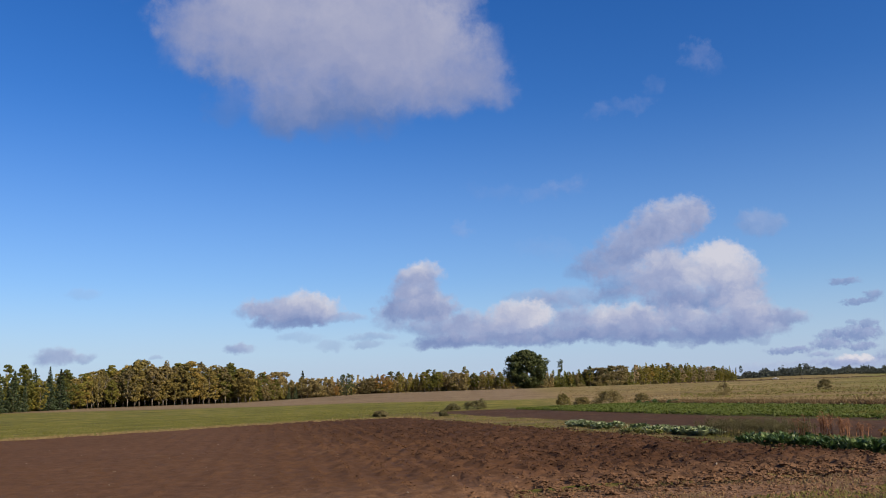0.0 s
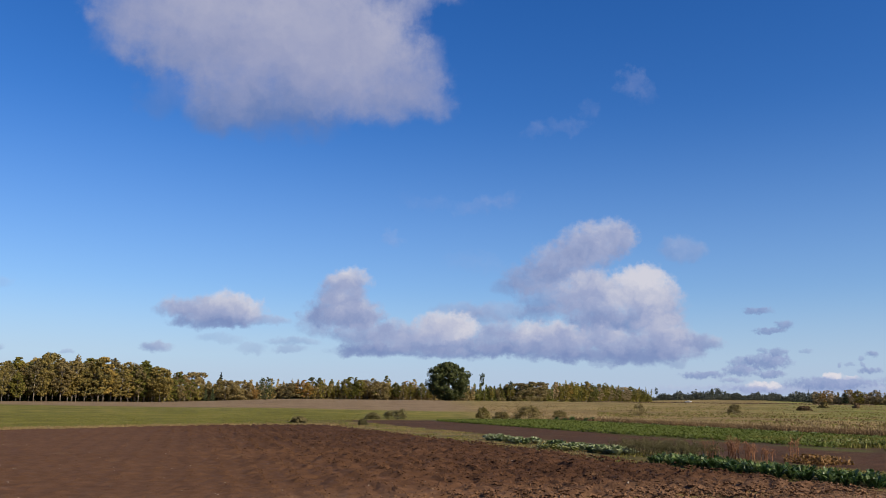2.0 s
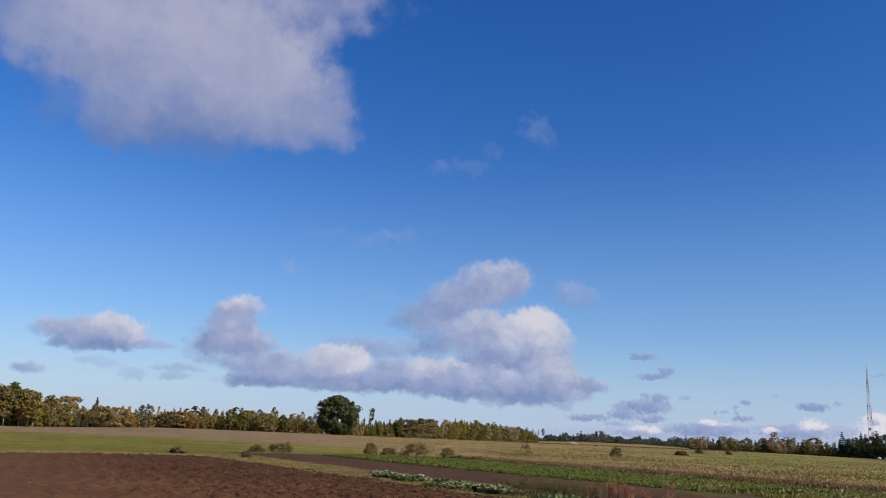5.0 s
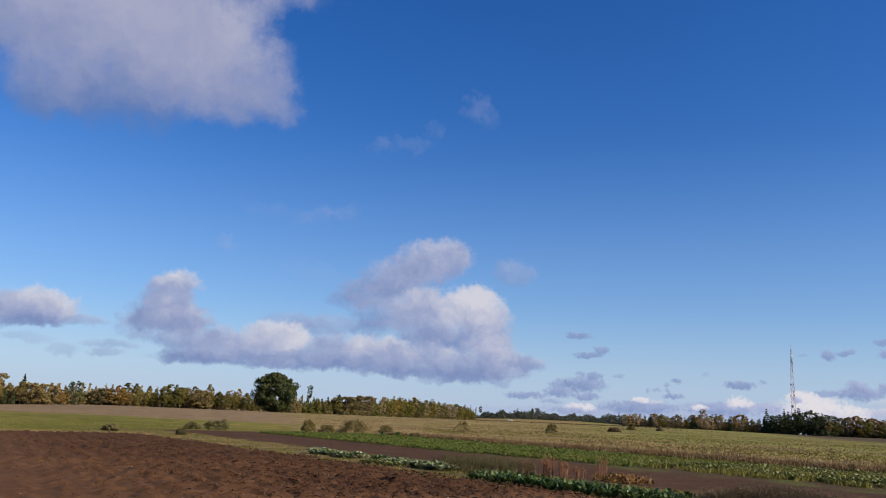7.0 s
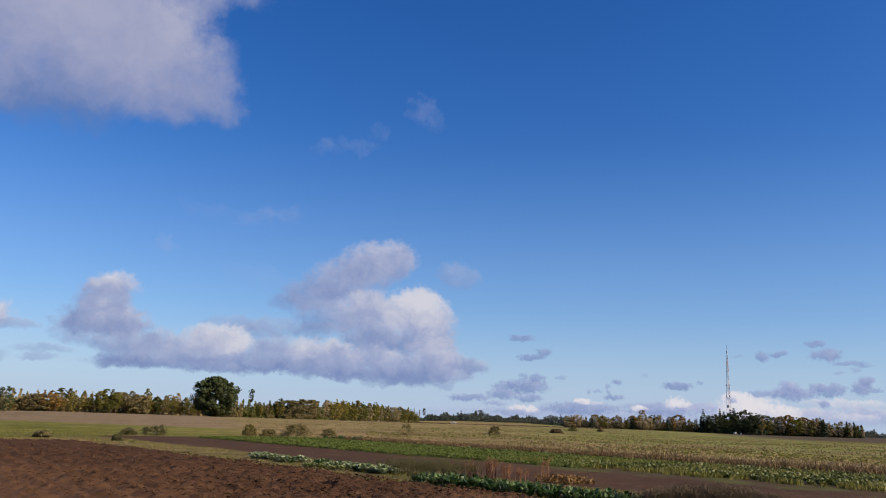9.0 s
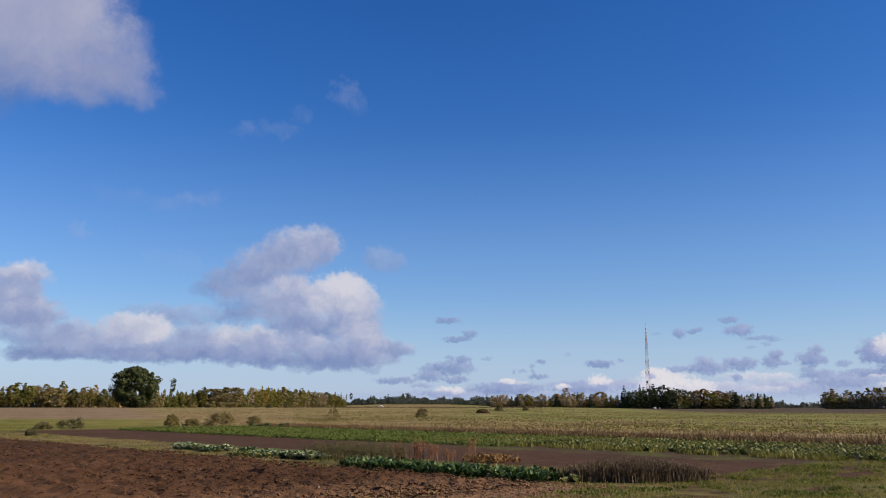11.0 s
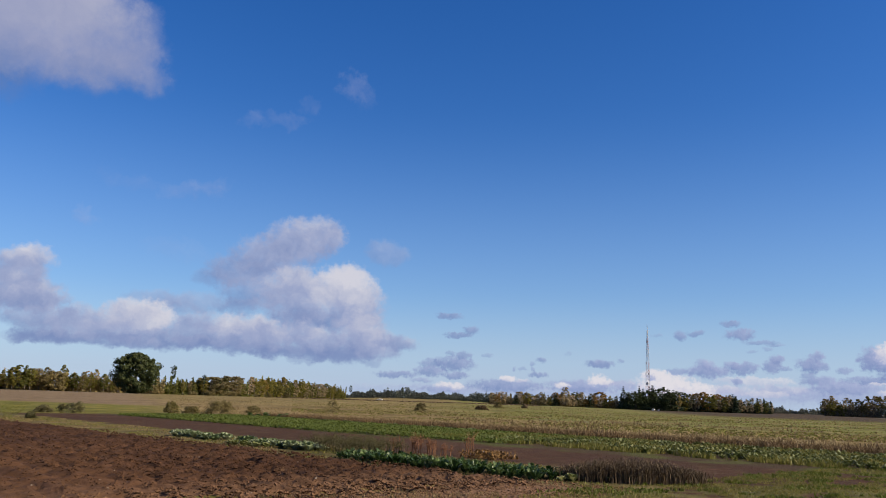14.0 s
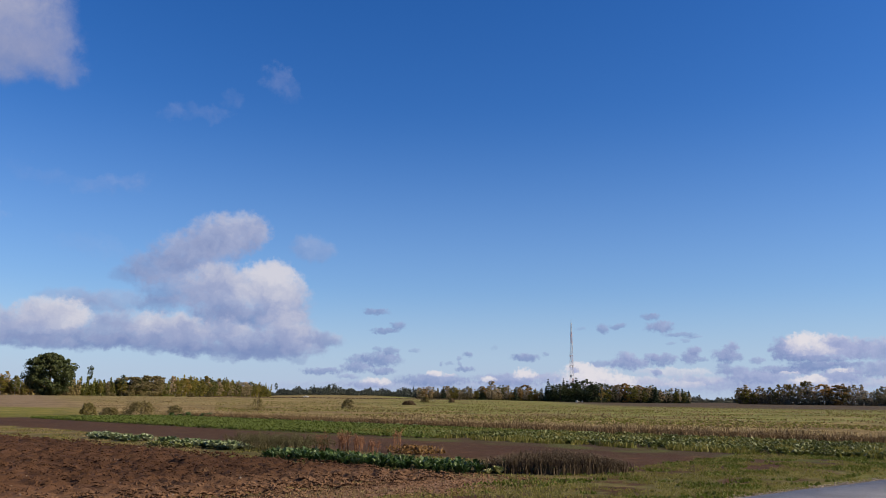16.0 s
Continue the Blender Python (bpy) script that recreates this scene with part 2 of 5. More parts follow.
low_bank.puff(55.06, 2.90, 0.93, 0.31, 0.18, 0.85)
low_bank.puff(56.42, 3.18, 0.23, 0.15, 0.22, 0.50)
low_bank.puff(52.91, 3.57, 0.31, 0.16, 0.25, 0.25)
low_bank.puff(60.46, 4.83, 0.45, 0.31, 0.20, 0.75)
low_bank.puff(61.41, 5.06, 0.60, 0.19, 0.20, 0.70)
low_bank.puff(63.66, 5.66, 0.66, 0.23, 0.20, 0.75)
low_bank.puff(64.19, 4.93, 0.99, 0.38, 0.28, 0.85)
low_bank.puff(65.45, 4.44, 1.08, 0.15, 0.20, 0.60)
low_bank.puff(66.34, 4.24, 0.50, 0.11, 0.22, 0.50)
low_bank.puff(64.88, 3.84, 0.36, 0.11, 0.25, 0.40)
low_bank.puff(65.86, 3.99, 0.29, 0.15, 0.25, 0.40)
low_bank.puff(58.86, 4.79, 0.31, 0.15, 0.20, 0.30)
low_bank.puff(62.09, 2.51, 1.56, 0.45, 0.30, 0.90)
low_bank.puff(61.99, 2.92, 0.67, 0.34, 0.40, 0.85)
low_bank.puff(64.30, 2.75, 1.02, 0.37, 0.26, 0.85)
low_bank.puff(63.65, 2.93, 0.51, 0.30, 0.30, 0.80)
low_bank.puff(66.10, 2.91, 0.64, 0.45, 0.28, 0.88)
low_bank.puff(66.37, 3.31, 0.43, 0.30, 0.32, 0.85)
low_bank.puff(66.91, 2.69, 0.49, 0.15, 0.20, 0.60)
low_bank.puff(63.91, 1.89, 0.44, 0.22, 0.30, 0.70)
low_bank.puff(64.29, 2.41, 0.65, 0.15, 0.15, 0.50)
low_bank.puff(68.29, 2.98, 0.76, 0.48, 0.25, 0.92)
low_bank.puff(68.73, 3.53, 0.48, 0.37, 0.35, 0.90)
low_bank.puff(69.08, 2.98, 0.41, 0.29, 0.30, 0.80)
low_bank.puff(68.19, 2.36, 0.49, 0.18, 0.22, 0.60)
low_bank.puff(68.87, 2.04, 1.20, 0.29, 0.30, 0.85)
low_bank.puff(70.26, 2.69, 0.47, 0.22, 0.30, 0.70)
low_bank.puff(70.20, 1.61, 2.02, 0.43, 0.38, 0.80)
low_bank.puff(75.22, 1.65, 1.40, 0.41, 0.40, 0.85)
low_bank.puff(73.48, 1.46, 1.02, 0.28, 0.95, 0.95)
low_bank.puff(72.76, 1.28, 0.65, 0.21, 0.90, 0.80)
low_bank.puff(72.22, 2.05, 1.96, 0.28, 0.26, 0.85)
low_bank.puff(73.85, 2.34, 1.75, 0.35, 0.18, 0.90)
low_bank.puff(75.43, 2.44, 1.12, 0.17, 0.25, 0.80)
low_bank.puff(75.34, 2.03, 0.87, 0.17, 0.95, 0.90)
low_bank.puff(72.21, 1.84, 0.59, 0.11, 0.90, 0.70)
low_bank.puff(74.41, 1.13, 1.26, 0.17, 0.70, 0.60)
low_bank.puff(75.50, 3.38, 1.49, 0.69, 0.50, 0.95)
low_bank.puff(74.58, 3.67, 1.20, 0.63, 0.62, 0.95)
low_bank.puff(73.26, 3.19, 1.94, 0.57, 0.55, 0.98)
low_bank.puff(71.90, 3.34, 0.79, 0.79, 0.28, 0.95)
low_bank.puff(72.65, 3.69, 0.85, 0.64, 0.75, 0.95)
low_bank.puff(73.31, 3.89, 0.97, 0.57, 1.00, 0.97)
low_bank.puff(74.08, 3.39, 0.57, 0.49, 0.85, 0.70)
low_bank.puff(75.06, 3.77, 0.63, 0.35, 0.35, 0.60)
low_bank.puff(73.56, 2.76, 2.25, 0.21, 0.22, 0.85)
low_bank.puff(77.33, 3.29, 1.80, 0.68, 0.45, 0.90)
low_bank.puff(77.83, 2.10, 2.37, 0.54, 0.35, 0.85)
low_bank.puff(78.65, 1.27, 2.32, 0.40, 0.70, 0.70)
veils.puff(30.28, 18.47, 1.58, 0.55, 0.50, 0.20)
veils.puff(32.56, 19.00, 1.45, 0.62, 0.50, 0.20)
veils.puff(33.99, 20.16, 1.16, 0.70, 0.50, 0.16)
veils.puff(36.96, 21.73, 1.15, 0.92, 0.55, 0.30)
veils.puff(38.10, 21.12, 0.81, 0.76, 0.50, 0.12)
veils.puff(26.29, 13.74, 2.45, 0.72, 0.50, 0.22)
veils.puff(22.18, 14.23, 2.03, 0.63, 0.50, 0.12)
veils.puff(19.55, 10.92, 0.95, 0.63, 0.50, 0.26)
veils.puff(25.65, 9.42, 2.41, 0.79, 0.50, 0.12)
veils.puff(27.92, 14.07, 1.23, 0.56, 0.50, 0.15)
haze = sky.math("SUBTRACT", 1.0, sky.step(height, -1.0, 21.0))
seen = sky.mix(sky.math("MULTIPLY", haze, 0.5), blue, (0.295, 0.475, 0.79))
low = sky.math("SUBTRACT", 1.0, sky.step(height, -1.0, 8.0))
seen = sky.mix(sky.math("MULTIPLY", low, 0.75), seen, (0.47, 0.575, 0.80))
GREY = ((0.20, 0.27, 0.53), (0.40, 0.435, 0.66), (0.72, 0.70, 0.79))
seen = veils.paint(seen, 0.3, 4.0, 2.6, (-0.5, 2.3), GREY)
seen = overhead.paint(seen, 0.13, 4.5, 2.2, (-1.1, 1.35), ((0.145, 0.225, 0.47), (0.325, 0.36, 0.555), (0.50, 0.505, 0.64)), (0.05, 0.20), 0.8)
seen = heaps.paint(seen, 0.45, 1.4, 1.9, (-0.7, 0.9), ((0.215, 0.290, 0.53), (0.37, 0.425, 0.635), (0.68, 0.68, 0.77)), (0.10, 0.22), 0.85)
seen = low_bank.paint(seen, 1.1, 0.75, 2.4, (-0.55, 0.85), ((0.215, 0.295, 0.54), (0.40, 0.45, 0.68), (0.80, 0.77, 0.82)), (0.06, 0.16), 0.6)
bg = sky.add("ShaderNodeBackground", {0: seen, 1: 0.48})
sky.t.links.new(bg.outputs[0], sky.add("ShaderNodeOutputWorld").inputs[0])
sun = new("sun", bpy.data.lights.new("sun", "SUN"))
sun.data.energy, sun.data.angle, sun.data.color = 4.4, radians(0.55), (1.0, 0.86, 0.66)
_a, _e = radians(SUN_AZ), radians(SUN_EL)
sun.matrix_world = look((math.sin(_a) * 400, math.cos(_a) * 400, math.tan(_e) * 400), (0, 0, 0))
scene.view_settings.exposure = 0.95


# ---- materials ----
def material(name):
    m = bpy.data.materials.new(name)
    m.use_nodes = True
    m.node_tree.nodes.clear()
    k = Nodes(m.node_tree)
    out = k.add("ShaderNodeOutputMaterial")
    return m, k, out


def finish(k, out, colour, rough=0.9, bump=None, depth=0.02, metal=0.0, spec=0.3):
    b = k.add("ShaderNodeBsdfPrincipled", {"Base Color": colour, "Roughness": rough, "Metallic": metal, "Specular IOR Level": spec})
    if bump is not None:
        bn = k.add("ShaderNodeBump", {"Height": bump, "Distance": depth, "Strength": 1.0})
        k.put(b.inputs["Normal"], bn.outputs[0])
    k.t.links.new(b.outputs[0], out.inputs[0])


def leaf_material(name, *tones, through_light=0.35, hue_swing=1.0, rough=0.6):
    """Foliage: tone varies from clump to clump and from plant to plant, some light passes through."""
    m, k, out = material(name)
    isl = k.add("ShaderNodeNewGeometry").outputs["Random Per Island"]
    ob = k.add("ShaderNodeObjectInfo").outputs["Random"]
    v = k.math("ADD", k.math("MULTIPLY", isl, 1.0 - 0.6 * hue_swing), k.math("MULTIPLY", ob, 0.6 * hue_swing))
    n = len(tones)
    col = k.ramp(v, *[(0.1 + 0.8 * i / max(1, n - 1), c) for i, c in enumerate(tones)])
    bri = k.math("ADD", 0.82, k.math("MULTIPLY", k.math("FRACT", k.math("MULTIPLY", isl, 37.7)), 0.36))
    mul = k.add("ShaderNodeVectorMath", {0: col})
    mul.operation = "SCALE"
    k.put(mul.inputs["Scale"], bri)
    d = k.add("ShaderNodeBsdfPrincipled", {"Base Color": mul.outputs[0], "Roughness": rough, "Specular IOR Level": 0.25})
    tr = k.add("ShaderNodeBsdfTranslucent", {"Color": mul.outputs[0]})
    mx = k.add("ShaderNodeMixShader", {0: through_light, 1: d.outputs[0], 2: tr.outputs[0]})
    k.t.links.new(mx.outputs[0], out.inputs[0])
    return m


def plain_material(name, colour, rough=0.7, vary=0.25, scale=8.0, metal=0.0, bump=0.0):
    m, k, out = material(name)
    pos = k.add("ShaderNodeTexCoord").outputs["Object"]
    n = k.noise(pos, scale, 5)
    n2 = k.noise(pos, scale * 0.13, 3)
    f = k.math("ADD", k.math("MULTIPLY", n, 0.6), k.math("MULTIPLY", n2, 0.4))
    lo = tuple(c * (1 - vary) for c in colour)
    hi = tuple(min(1, c * (1 + vary)) for c in colour)
    finish(k, out, k.ramp(f, (0.3, lo), (0.7, hi)), rough, n if bump else None, bump, metal)
    return m


# ---- soil and grass of the ground ----
SOIL_D, SOIL_L = (0.032, 0.0152, 0.0080), (0.095, 0.048, 0.026)


def soil_colour(k, pos):
    n = k.noise(pos, 2.2, 8, 0.65)
    n2 = k.noise(pos, 0.22, 3)
    f = k.math("ADD", k.math("MULTIPLY", n, 0.65), k.math("MULTIPLY", n2, 0.4))
    return k.ramp(f, (0.33, SOIL_D), (0.55, (0.053, 0.0265, 0.0142)), (0.75, SOIL_L)), n


def mat_ground():
    m, k, out = material("fields")
    pos = k.add("ShaderNodeNewGeometry").outputs["Position"]
    sep = k.add("ShaderNodeSeparateXYZ", {0: pos})
    x, y = sep.outputs[0], sep.outputs[1]
    wob = k.math("MULTIPLY", k.math("SUBTRACT", k.noise(pos, 0.45, 4), 0.5), 2.2)
    wob2 = k.math("MULTIPLY", k.math("SUBTRACT", k.noise(pos, 0.03, 4), 0.5), 26.0)
    xe, ye = k.math("ADD", x, wob), k.math("ADD", y, wob)
    fine = k.noise(pos, 5.5, 7, 0.7)
    mid = k.noise(pos, 0.55, 5, 0.6)
    big = k.noise(pos, 0.035, 5, 0.6)
    wide = k.noise(pos, 0.16, 8, 0.72)
    # streaks that follow the drilling direction of the meadow
    st = k.add("ShaderNodeMapping", {0: pos, 3: (0.05, 0.12, 0.05)}).outputs[0]
    streak = k.noise(st, 1.0, 5, 0.6)
    soil, _ = soil_colour(k, pos)

    def patchy(a, b, c):
        f = k.math("ADD", k.math("ADD", k.math("MULTIPLY", fine, 0.25), k.math("MULTIPLY", wide, 0.4)), k.math("ADD", k.math("MULTIPLY", mid, 0.35), k.math("MULTIPLY", big, 0.2)))
        return k.ramp(f, (0.52, a), (0.60, b), (0.68, c))

    meadow_green = patchy((0.062, 0.068, 0.014), (0.112, 0.118, 0.026), (0.185, 0.170, 0.052))
    meadow_tan = patchy((0.085, 0.060, 0.024), (0.160, 0.114, 0.046), (0.250, 0.182, 0.082))
    # the wide meadow beyond the garden
    lush = k.math("MULTIPLY", k.step(k.math("ADD", x, wob2), 58.0, 85.0), k.math("ADD", 0.25, k.math("MULTIPLY", k.step(k.math("SUBTRACT", x, y), -25.0, 25.0), 0.75)))
    meadow = k.mix(k.math("MULTIPLY", lush, k.step(k.math("ADD", k.math("MULTIPLY_ADD", wide, 0.9, -0.45), k.math("ADD", streak, k.math("MULTIPLY", big, 0.3))), 0.42, 0.72)), meadow_tan, meadow_green)
    # fresh-turned far strip
    far_soil = k.math("MULTIPLY", k.step(k.math("ADD", x, k.math("MULTIPLY", wob2, 2.0)), 195, 255), k.step(k.math("SUBTRACT", k.math("MULTIPLY", x, 0.72), y), 20, 60))
    meadow = k.mix(far_soil, meadow, k.mix(k.step(streak, 0.52, 0.70), (0.050, 0.034, 0.021), (0.110, 0.096, 0.032)))
    # green sown field left of the garden, stubble hill behind
    green = patchy((0.060, 0.060, 0.009), (0.105, 0.100, 0.016), (0.170, 0.142, 0.036))
    stubble = patchy((0.105, 0.072, 0.040), (0.150, 0.105, 0.060), (0.190, 0.140, 0.080))
    edge = k.math("ADD", k.math("MULTIPLY", k.math("MAXIMUM", k.math("SUBTRACT", 46.0, x), 0.0), 1.0), 104.0)
    hill = k.step(k.math("SUBTRACT", k.math("ADD", y, k.math("MULTIPLY", wob2, 0.5)), edge), -4.0, 10.0)
    left = k.mix(hill, green, stubble)
    col = k.mix(k.step(k.math("SUBTRACT", k.math("ADD", x, wob), k.math("MULTIPLY", y, 0.42)), 0.0, 12.0), left, meadow)
    # dry headland of the garden
    dry = patchy((0.10, 0.072, 0.030), (0.165, 0.125, 0.052), (0.235, 0.185, 0.085))
    weed = patchy((0.050, 0.042, 0.014), (0.090, 0.074, 0.026), (0.160, 0.118, 0.050))
    near = k.math("SUBTRACT", 1.0, k.step(ye, 62, 66))

    def band(lo, hi, soft=0.6):
        return k.math("MULTIPLY", k.step(xe, lo - soft, lo + soft), k.math("SUBTRACT", 1.0, k.step(xe, hi - soft, hi + soft)))

    def lay(under, mask, over):
        return k.mix(k.math("MULTIPLY", mask, near), under, over)

    col = lay(col, band(36.5, 47.0, 1.0), dry)
    col = lay(col, band(13.2, 18.8), weed)
    col = lay(col, band(18.6, 27.6), k.mix(k.math("MULTIPLY", k.step(k.noise(pos, 1.4, 6, 0.7), 0.52, 0.64), 0.35), soil, weed))
    col = lay(col, band(25.6, 37.0), k.mix(k.step(mid, 0.45, 0.6), (0.052, 0.034, 0.018), (0.060, 0.062, 0.016)))
    # the headland between the garden soil and the lane
    head = k.math("SUBTRACT", 1.0, k.step(k.math("SUBTRACT", ye, k.math("MULTIPLY", k.math("MAXIMUM", k.math("SUBTRACT", x, 17.8), 0.0), -0.6)), 9.4, 10.4))
    verge = patchy((0.054, 0.048, 0.015), (0.092, 0.082, 0.024), (0.150, 0.118, 0.044))
    col = k.mix(head, col, k.mix(k.step(k.noise(pos, 0.8, 6, 0.65), 0.46, 0.6), verge, soil))
    bare = k.math("MULTIPLY", k.math("SUBTRACT", 1.0, k.step(ye, 12.0, 13.0)), k.math("SUBTRACT", 1.0, k.step(xe, 13.6, 15.2)))
    col = k.mix(k.math("MULTIPLY", bare, k.step(ye, 9.2, 10.6)), col, k.ramp(fine, (0.35, (0.085, 0.046, 0.025)), (0.62, (0.190, 0.112, 0.066))))
    lane = k.math("SUBTRACT", 1.0, k.step(k.math("ADD", ye, k.math("MULTIPLY", x, 0.1)), 7.2, 8.4))
    col = k.mix(lane, col, patchy((0.060, 0.066, 0.014), (0.115, 0.110, 0.026), (0.17, 0.14, 0.05)))
    b = k.math("ADD", k.math("MULTIPLY", fine, 0.5), mid)
    finish(k, out, col, 0.95, b, 0.12, spec=0.1)
    return m


def mat_plough():
    m, k, out = material("ploughed_soil")
    pos = k.add("ShaderNodeNewGeometry").outputs["Position"]
    sep = k.add("ShaderNodeSeparateXYZ", {0: pos})
    col, n = soil_colour(k, pos)
    # drier, paler crumb near the headland and on ridge tops
    nearer = k.math("SUBTRACT", 1.0, k.step(k.math("ADD", sep.outputs[1], k.math("MULTIPLY", n, 3.0)), 12.5, 17.5))
    pale = k.ramp(k.noise(pos, 6.0, 6, 0.7), (0.35, (0.085, 0.045, 0.024)), (0.65, (0.220, 0.130, 0.076)))
    col = k.mix(k.math("MULTIPLY", nearer, 0.75), col, pale)
    # the finely harrowed part is paler than the clods, fading towards higher x
    fine = k.math("SUBTRACT", 1.0, k.step(k.math("MULTIPLY_ADD", k.noise(pos, 0.25, 5, 0.6), 8.0, sep.outputs[0]), 4.0, 15.0))
    col = k.mix(k.math("MULTIPLY", fine, 0.48), col, k.ramp(k.noise(pos, 3.0, 8, 0.7), (0.35, (0.072, 0.036, 0.017)), (0.65, (0.140, 0.073, 0.037))))
    dry = k.step(k.noise(pos, 0.6, 5, 0.6), 0.60, 0.74)
    col = k.mix(k.math("MULTIPLY", dry, 0.45), col, (0.125, 0.078, 0.046))
    grit = k.noise(pos, 16.0, 4, 0.7)
    finish(k, out, col, 0.95, k.math("ADD", grit, n), 0.02, spec=0.08)
    return m


M_GROUND, M_PLOUGH = mat_ground(), mat_plough()
M_OAK = leaf_material("oak_leaves", (0.020, 0.030, 0.008), (0.034, 0.046, 0.012), (0.058, 0.066, 0.018), through_light=0.15, hue_swing=0.2)
M_GREEN = leaf_material("green_leaves", (0.062, 0.070, 0.014), (0.125, 0.120, 0.022), (0.215, 0.172, 0.030))
M_YELLOW = leaf_material("yellowing_leaves", (0.120, 0.105, 0.034), (0.200, 0.155, 0.044), (0.330, 0.225, 0.050))
M_ORANGE = leaf_material("orange_leaves", (0.150, 0.100, 0.034), (0.230, 0.130, 0.034), (0.320, 0.170, 0.034))
M_BROWN = leaf_material("browning_leaves", (0.110, 0.092, 0.040), (0.180, 0.140, 0.056), (0.255, 0.190, 0.074))
M_FAR = leaf_material("grey_olive_autumn_leaves", (0.200, 0.170, 0.095), (0.310, 0.245, 0.140), (0.420, 0.310, 0.170), through_light=0.4)
M_SPRUCE = leaf_material("spruce_needles", (0.020, 0.031, 0.014), (0.031, 0.045, 0.018), (0.048, 0.062, 0.025), through_light=0.1)
M_TWIG = leaf_material("bare_twigs", (0.10, 0.075, 0.050), (0.15, 0.115, 0.075), (0.19, 0.15, 0.10), through_light=0.15)
M_BARK = plain_material("grey_bark", (0.085, 0.068, 0.052), 0.9, 0.4, 3.0)
M_BIRCH = plain_material("birch_bark", (0.20, 0.172, 0.14), 0.8, 0.45, 2.2)


# ---- building helpers ----
rng = np.random.default_rng(11)


def raw_mesh(name, verts, faces, mat, smooth=False):
    me = bpy.data.meshes.new(name)
    me.from_pydata(np.asarray(verts).tolist(), [], [list(f) for f in faces] if not isinstance(faces, np.ndarray) else faces.tolist())
    me.materials.append(mat)
    if smooth:
        me.polygons.foreach_set("use_smooth", [True] * len(me.polygons))
    me.update()
    return me


def part(name, me, parent=None, label=""):
    ob = new(name, me)
    ob.parent = parent
    if label:
        ob["label"] = label
    return ob


def tube(path, radii, sides=6):
    """Verts and faces of a tapered tube along a path."""
    path = np.asarray(path, float)
    vs, fs = [], []
    for i, (p, r) in enumerate(zip(path, radii)):
        a, b = path[max(0, i - 1)], path[min(len(path) - 1, i + 1)]
        d = Vector(b - a).normalized()
        q = d.to_track_quat("Z", "Y")
        for s in range(sides):
            w = 2 * math.pi * s / sides
            vs.append(np.array(q @ Vector((math.cos(w) * r, math.sin(w) * r, 0))) + p)
    for i in range(len(path) - 1):
        for s in range(sides):
            t = (s + 1) % sides
            fs.append((i * sides + s, i * sides + t, (i + 1) * sides + t, (i + 1) * sides + s))
    fs.append(tuple(range(sides))[::-1])
    fs.append(tuple((len(path) - 1) * sides + s for s in range(sides)))
    return vs, fs


def join(pieces):
    vs, fs = [], []
    for v, f in pieces:
        n = len(vs)
        vs.extend(v)
        fs.extend(tuple(i + n for i in q) for q in f)
    return vs, fs


def leaves(centres, size, flat=0.0, jag=0.35, aspect=0.7, facing=None):
    """One bent four-cornered leaf or clump face at every centre. facing: the way most of them turn."""
    c = np.asarray(centres, float)
    n = len(c)
    u = rng.normal(size=(n, 3))
    if facing is not None:
        f = facing + rng.normal(0, 0.45, (n, 3))
        f /= np.linalg.norm(f, axis=1)[:, None]
        u -= f * (u * f).sum(1)[:, None]
    u[:, 2] *= 1 - flat
    u /= np.linalg.norm(u, axis=1)[:, None]
    w = np.cross(u, f if facing is not None else rng.normal(size=(n, 3)))
    w /= np.linalg.norm(w, axis=1)[:, None]
    q = np.cross(u, w)
    s = size * rng.uniform(0.6, 1.35, (n, 1))
    j = lambda: 1 + jag * rng.uniform(-1, 1, (n, 1))
    v = np.stack([c + u * s * 0.5 * j(), c + w * s * 0.5 * aspect * j() + q * s * 0.12, c - u * s * 0.5 * j(), c - w * s * 0.5 * aspect * j() + q * s * 0.12], 1)
    return v.reshape(-1, 3), np.arange(n * 4).reshape(n, 4)


def clump_points(clumps, radii, per):
    """Points gathered round the clump centres, thickest towards their outside, and the way out from the centre."""
    out, way = [], []
    for c, r in zip(clumps, radii):
        d = rng.normal(size=(per, 3))
        d /= np.linalg.norm(d, axis=1)[:, None]
        out.append(np.asarray(c) + d * r * (rng.uniform(0.25, 1, (per, 1)) ** 0.5) * np.array([1, 1, 0.75]))
        way.append(d)
    return np.concatenate(out), np.concatenate(way)


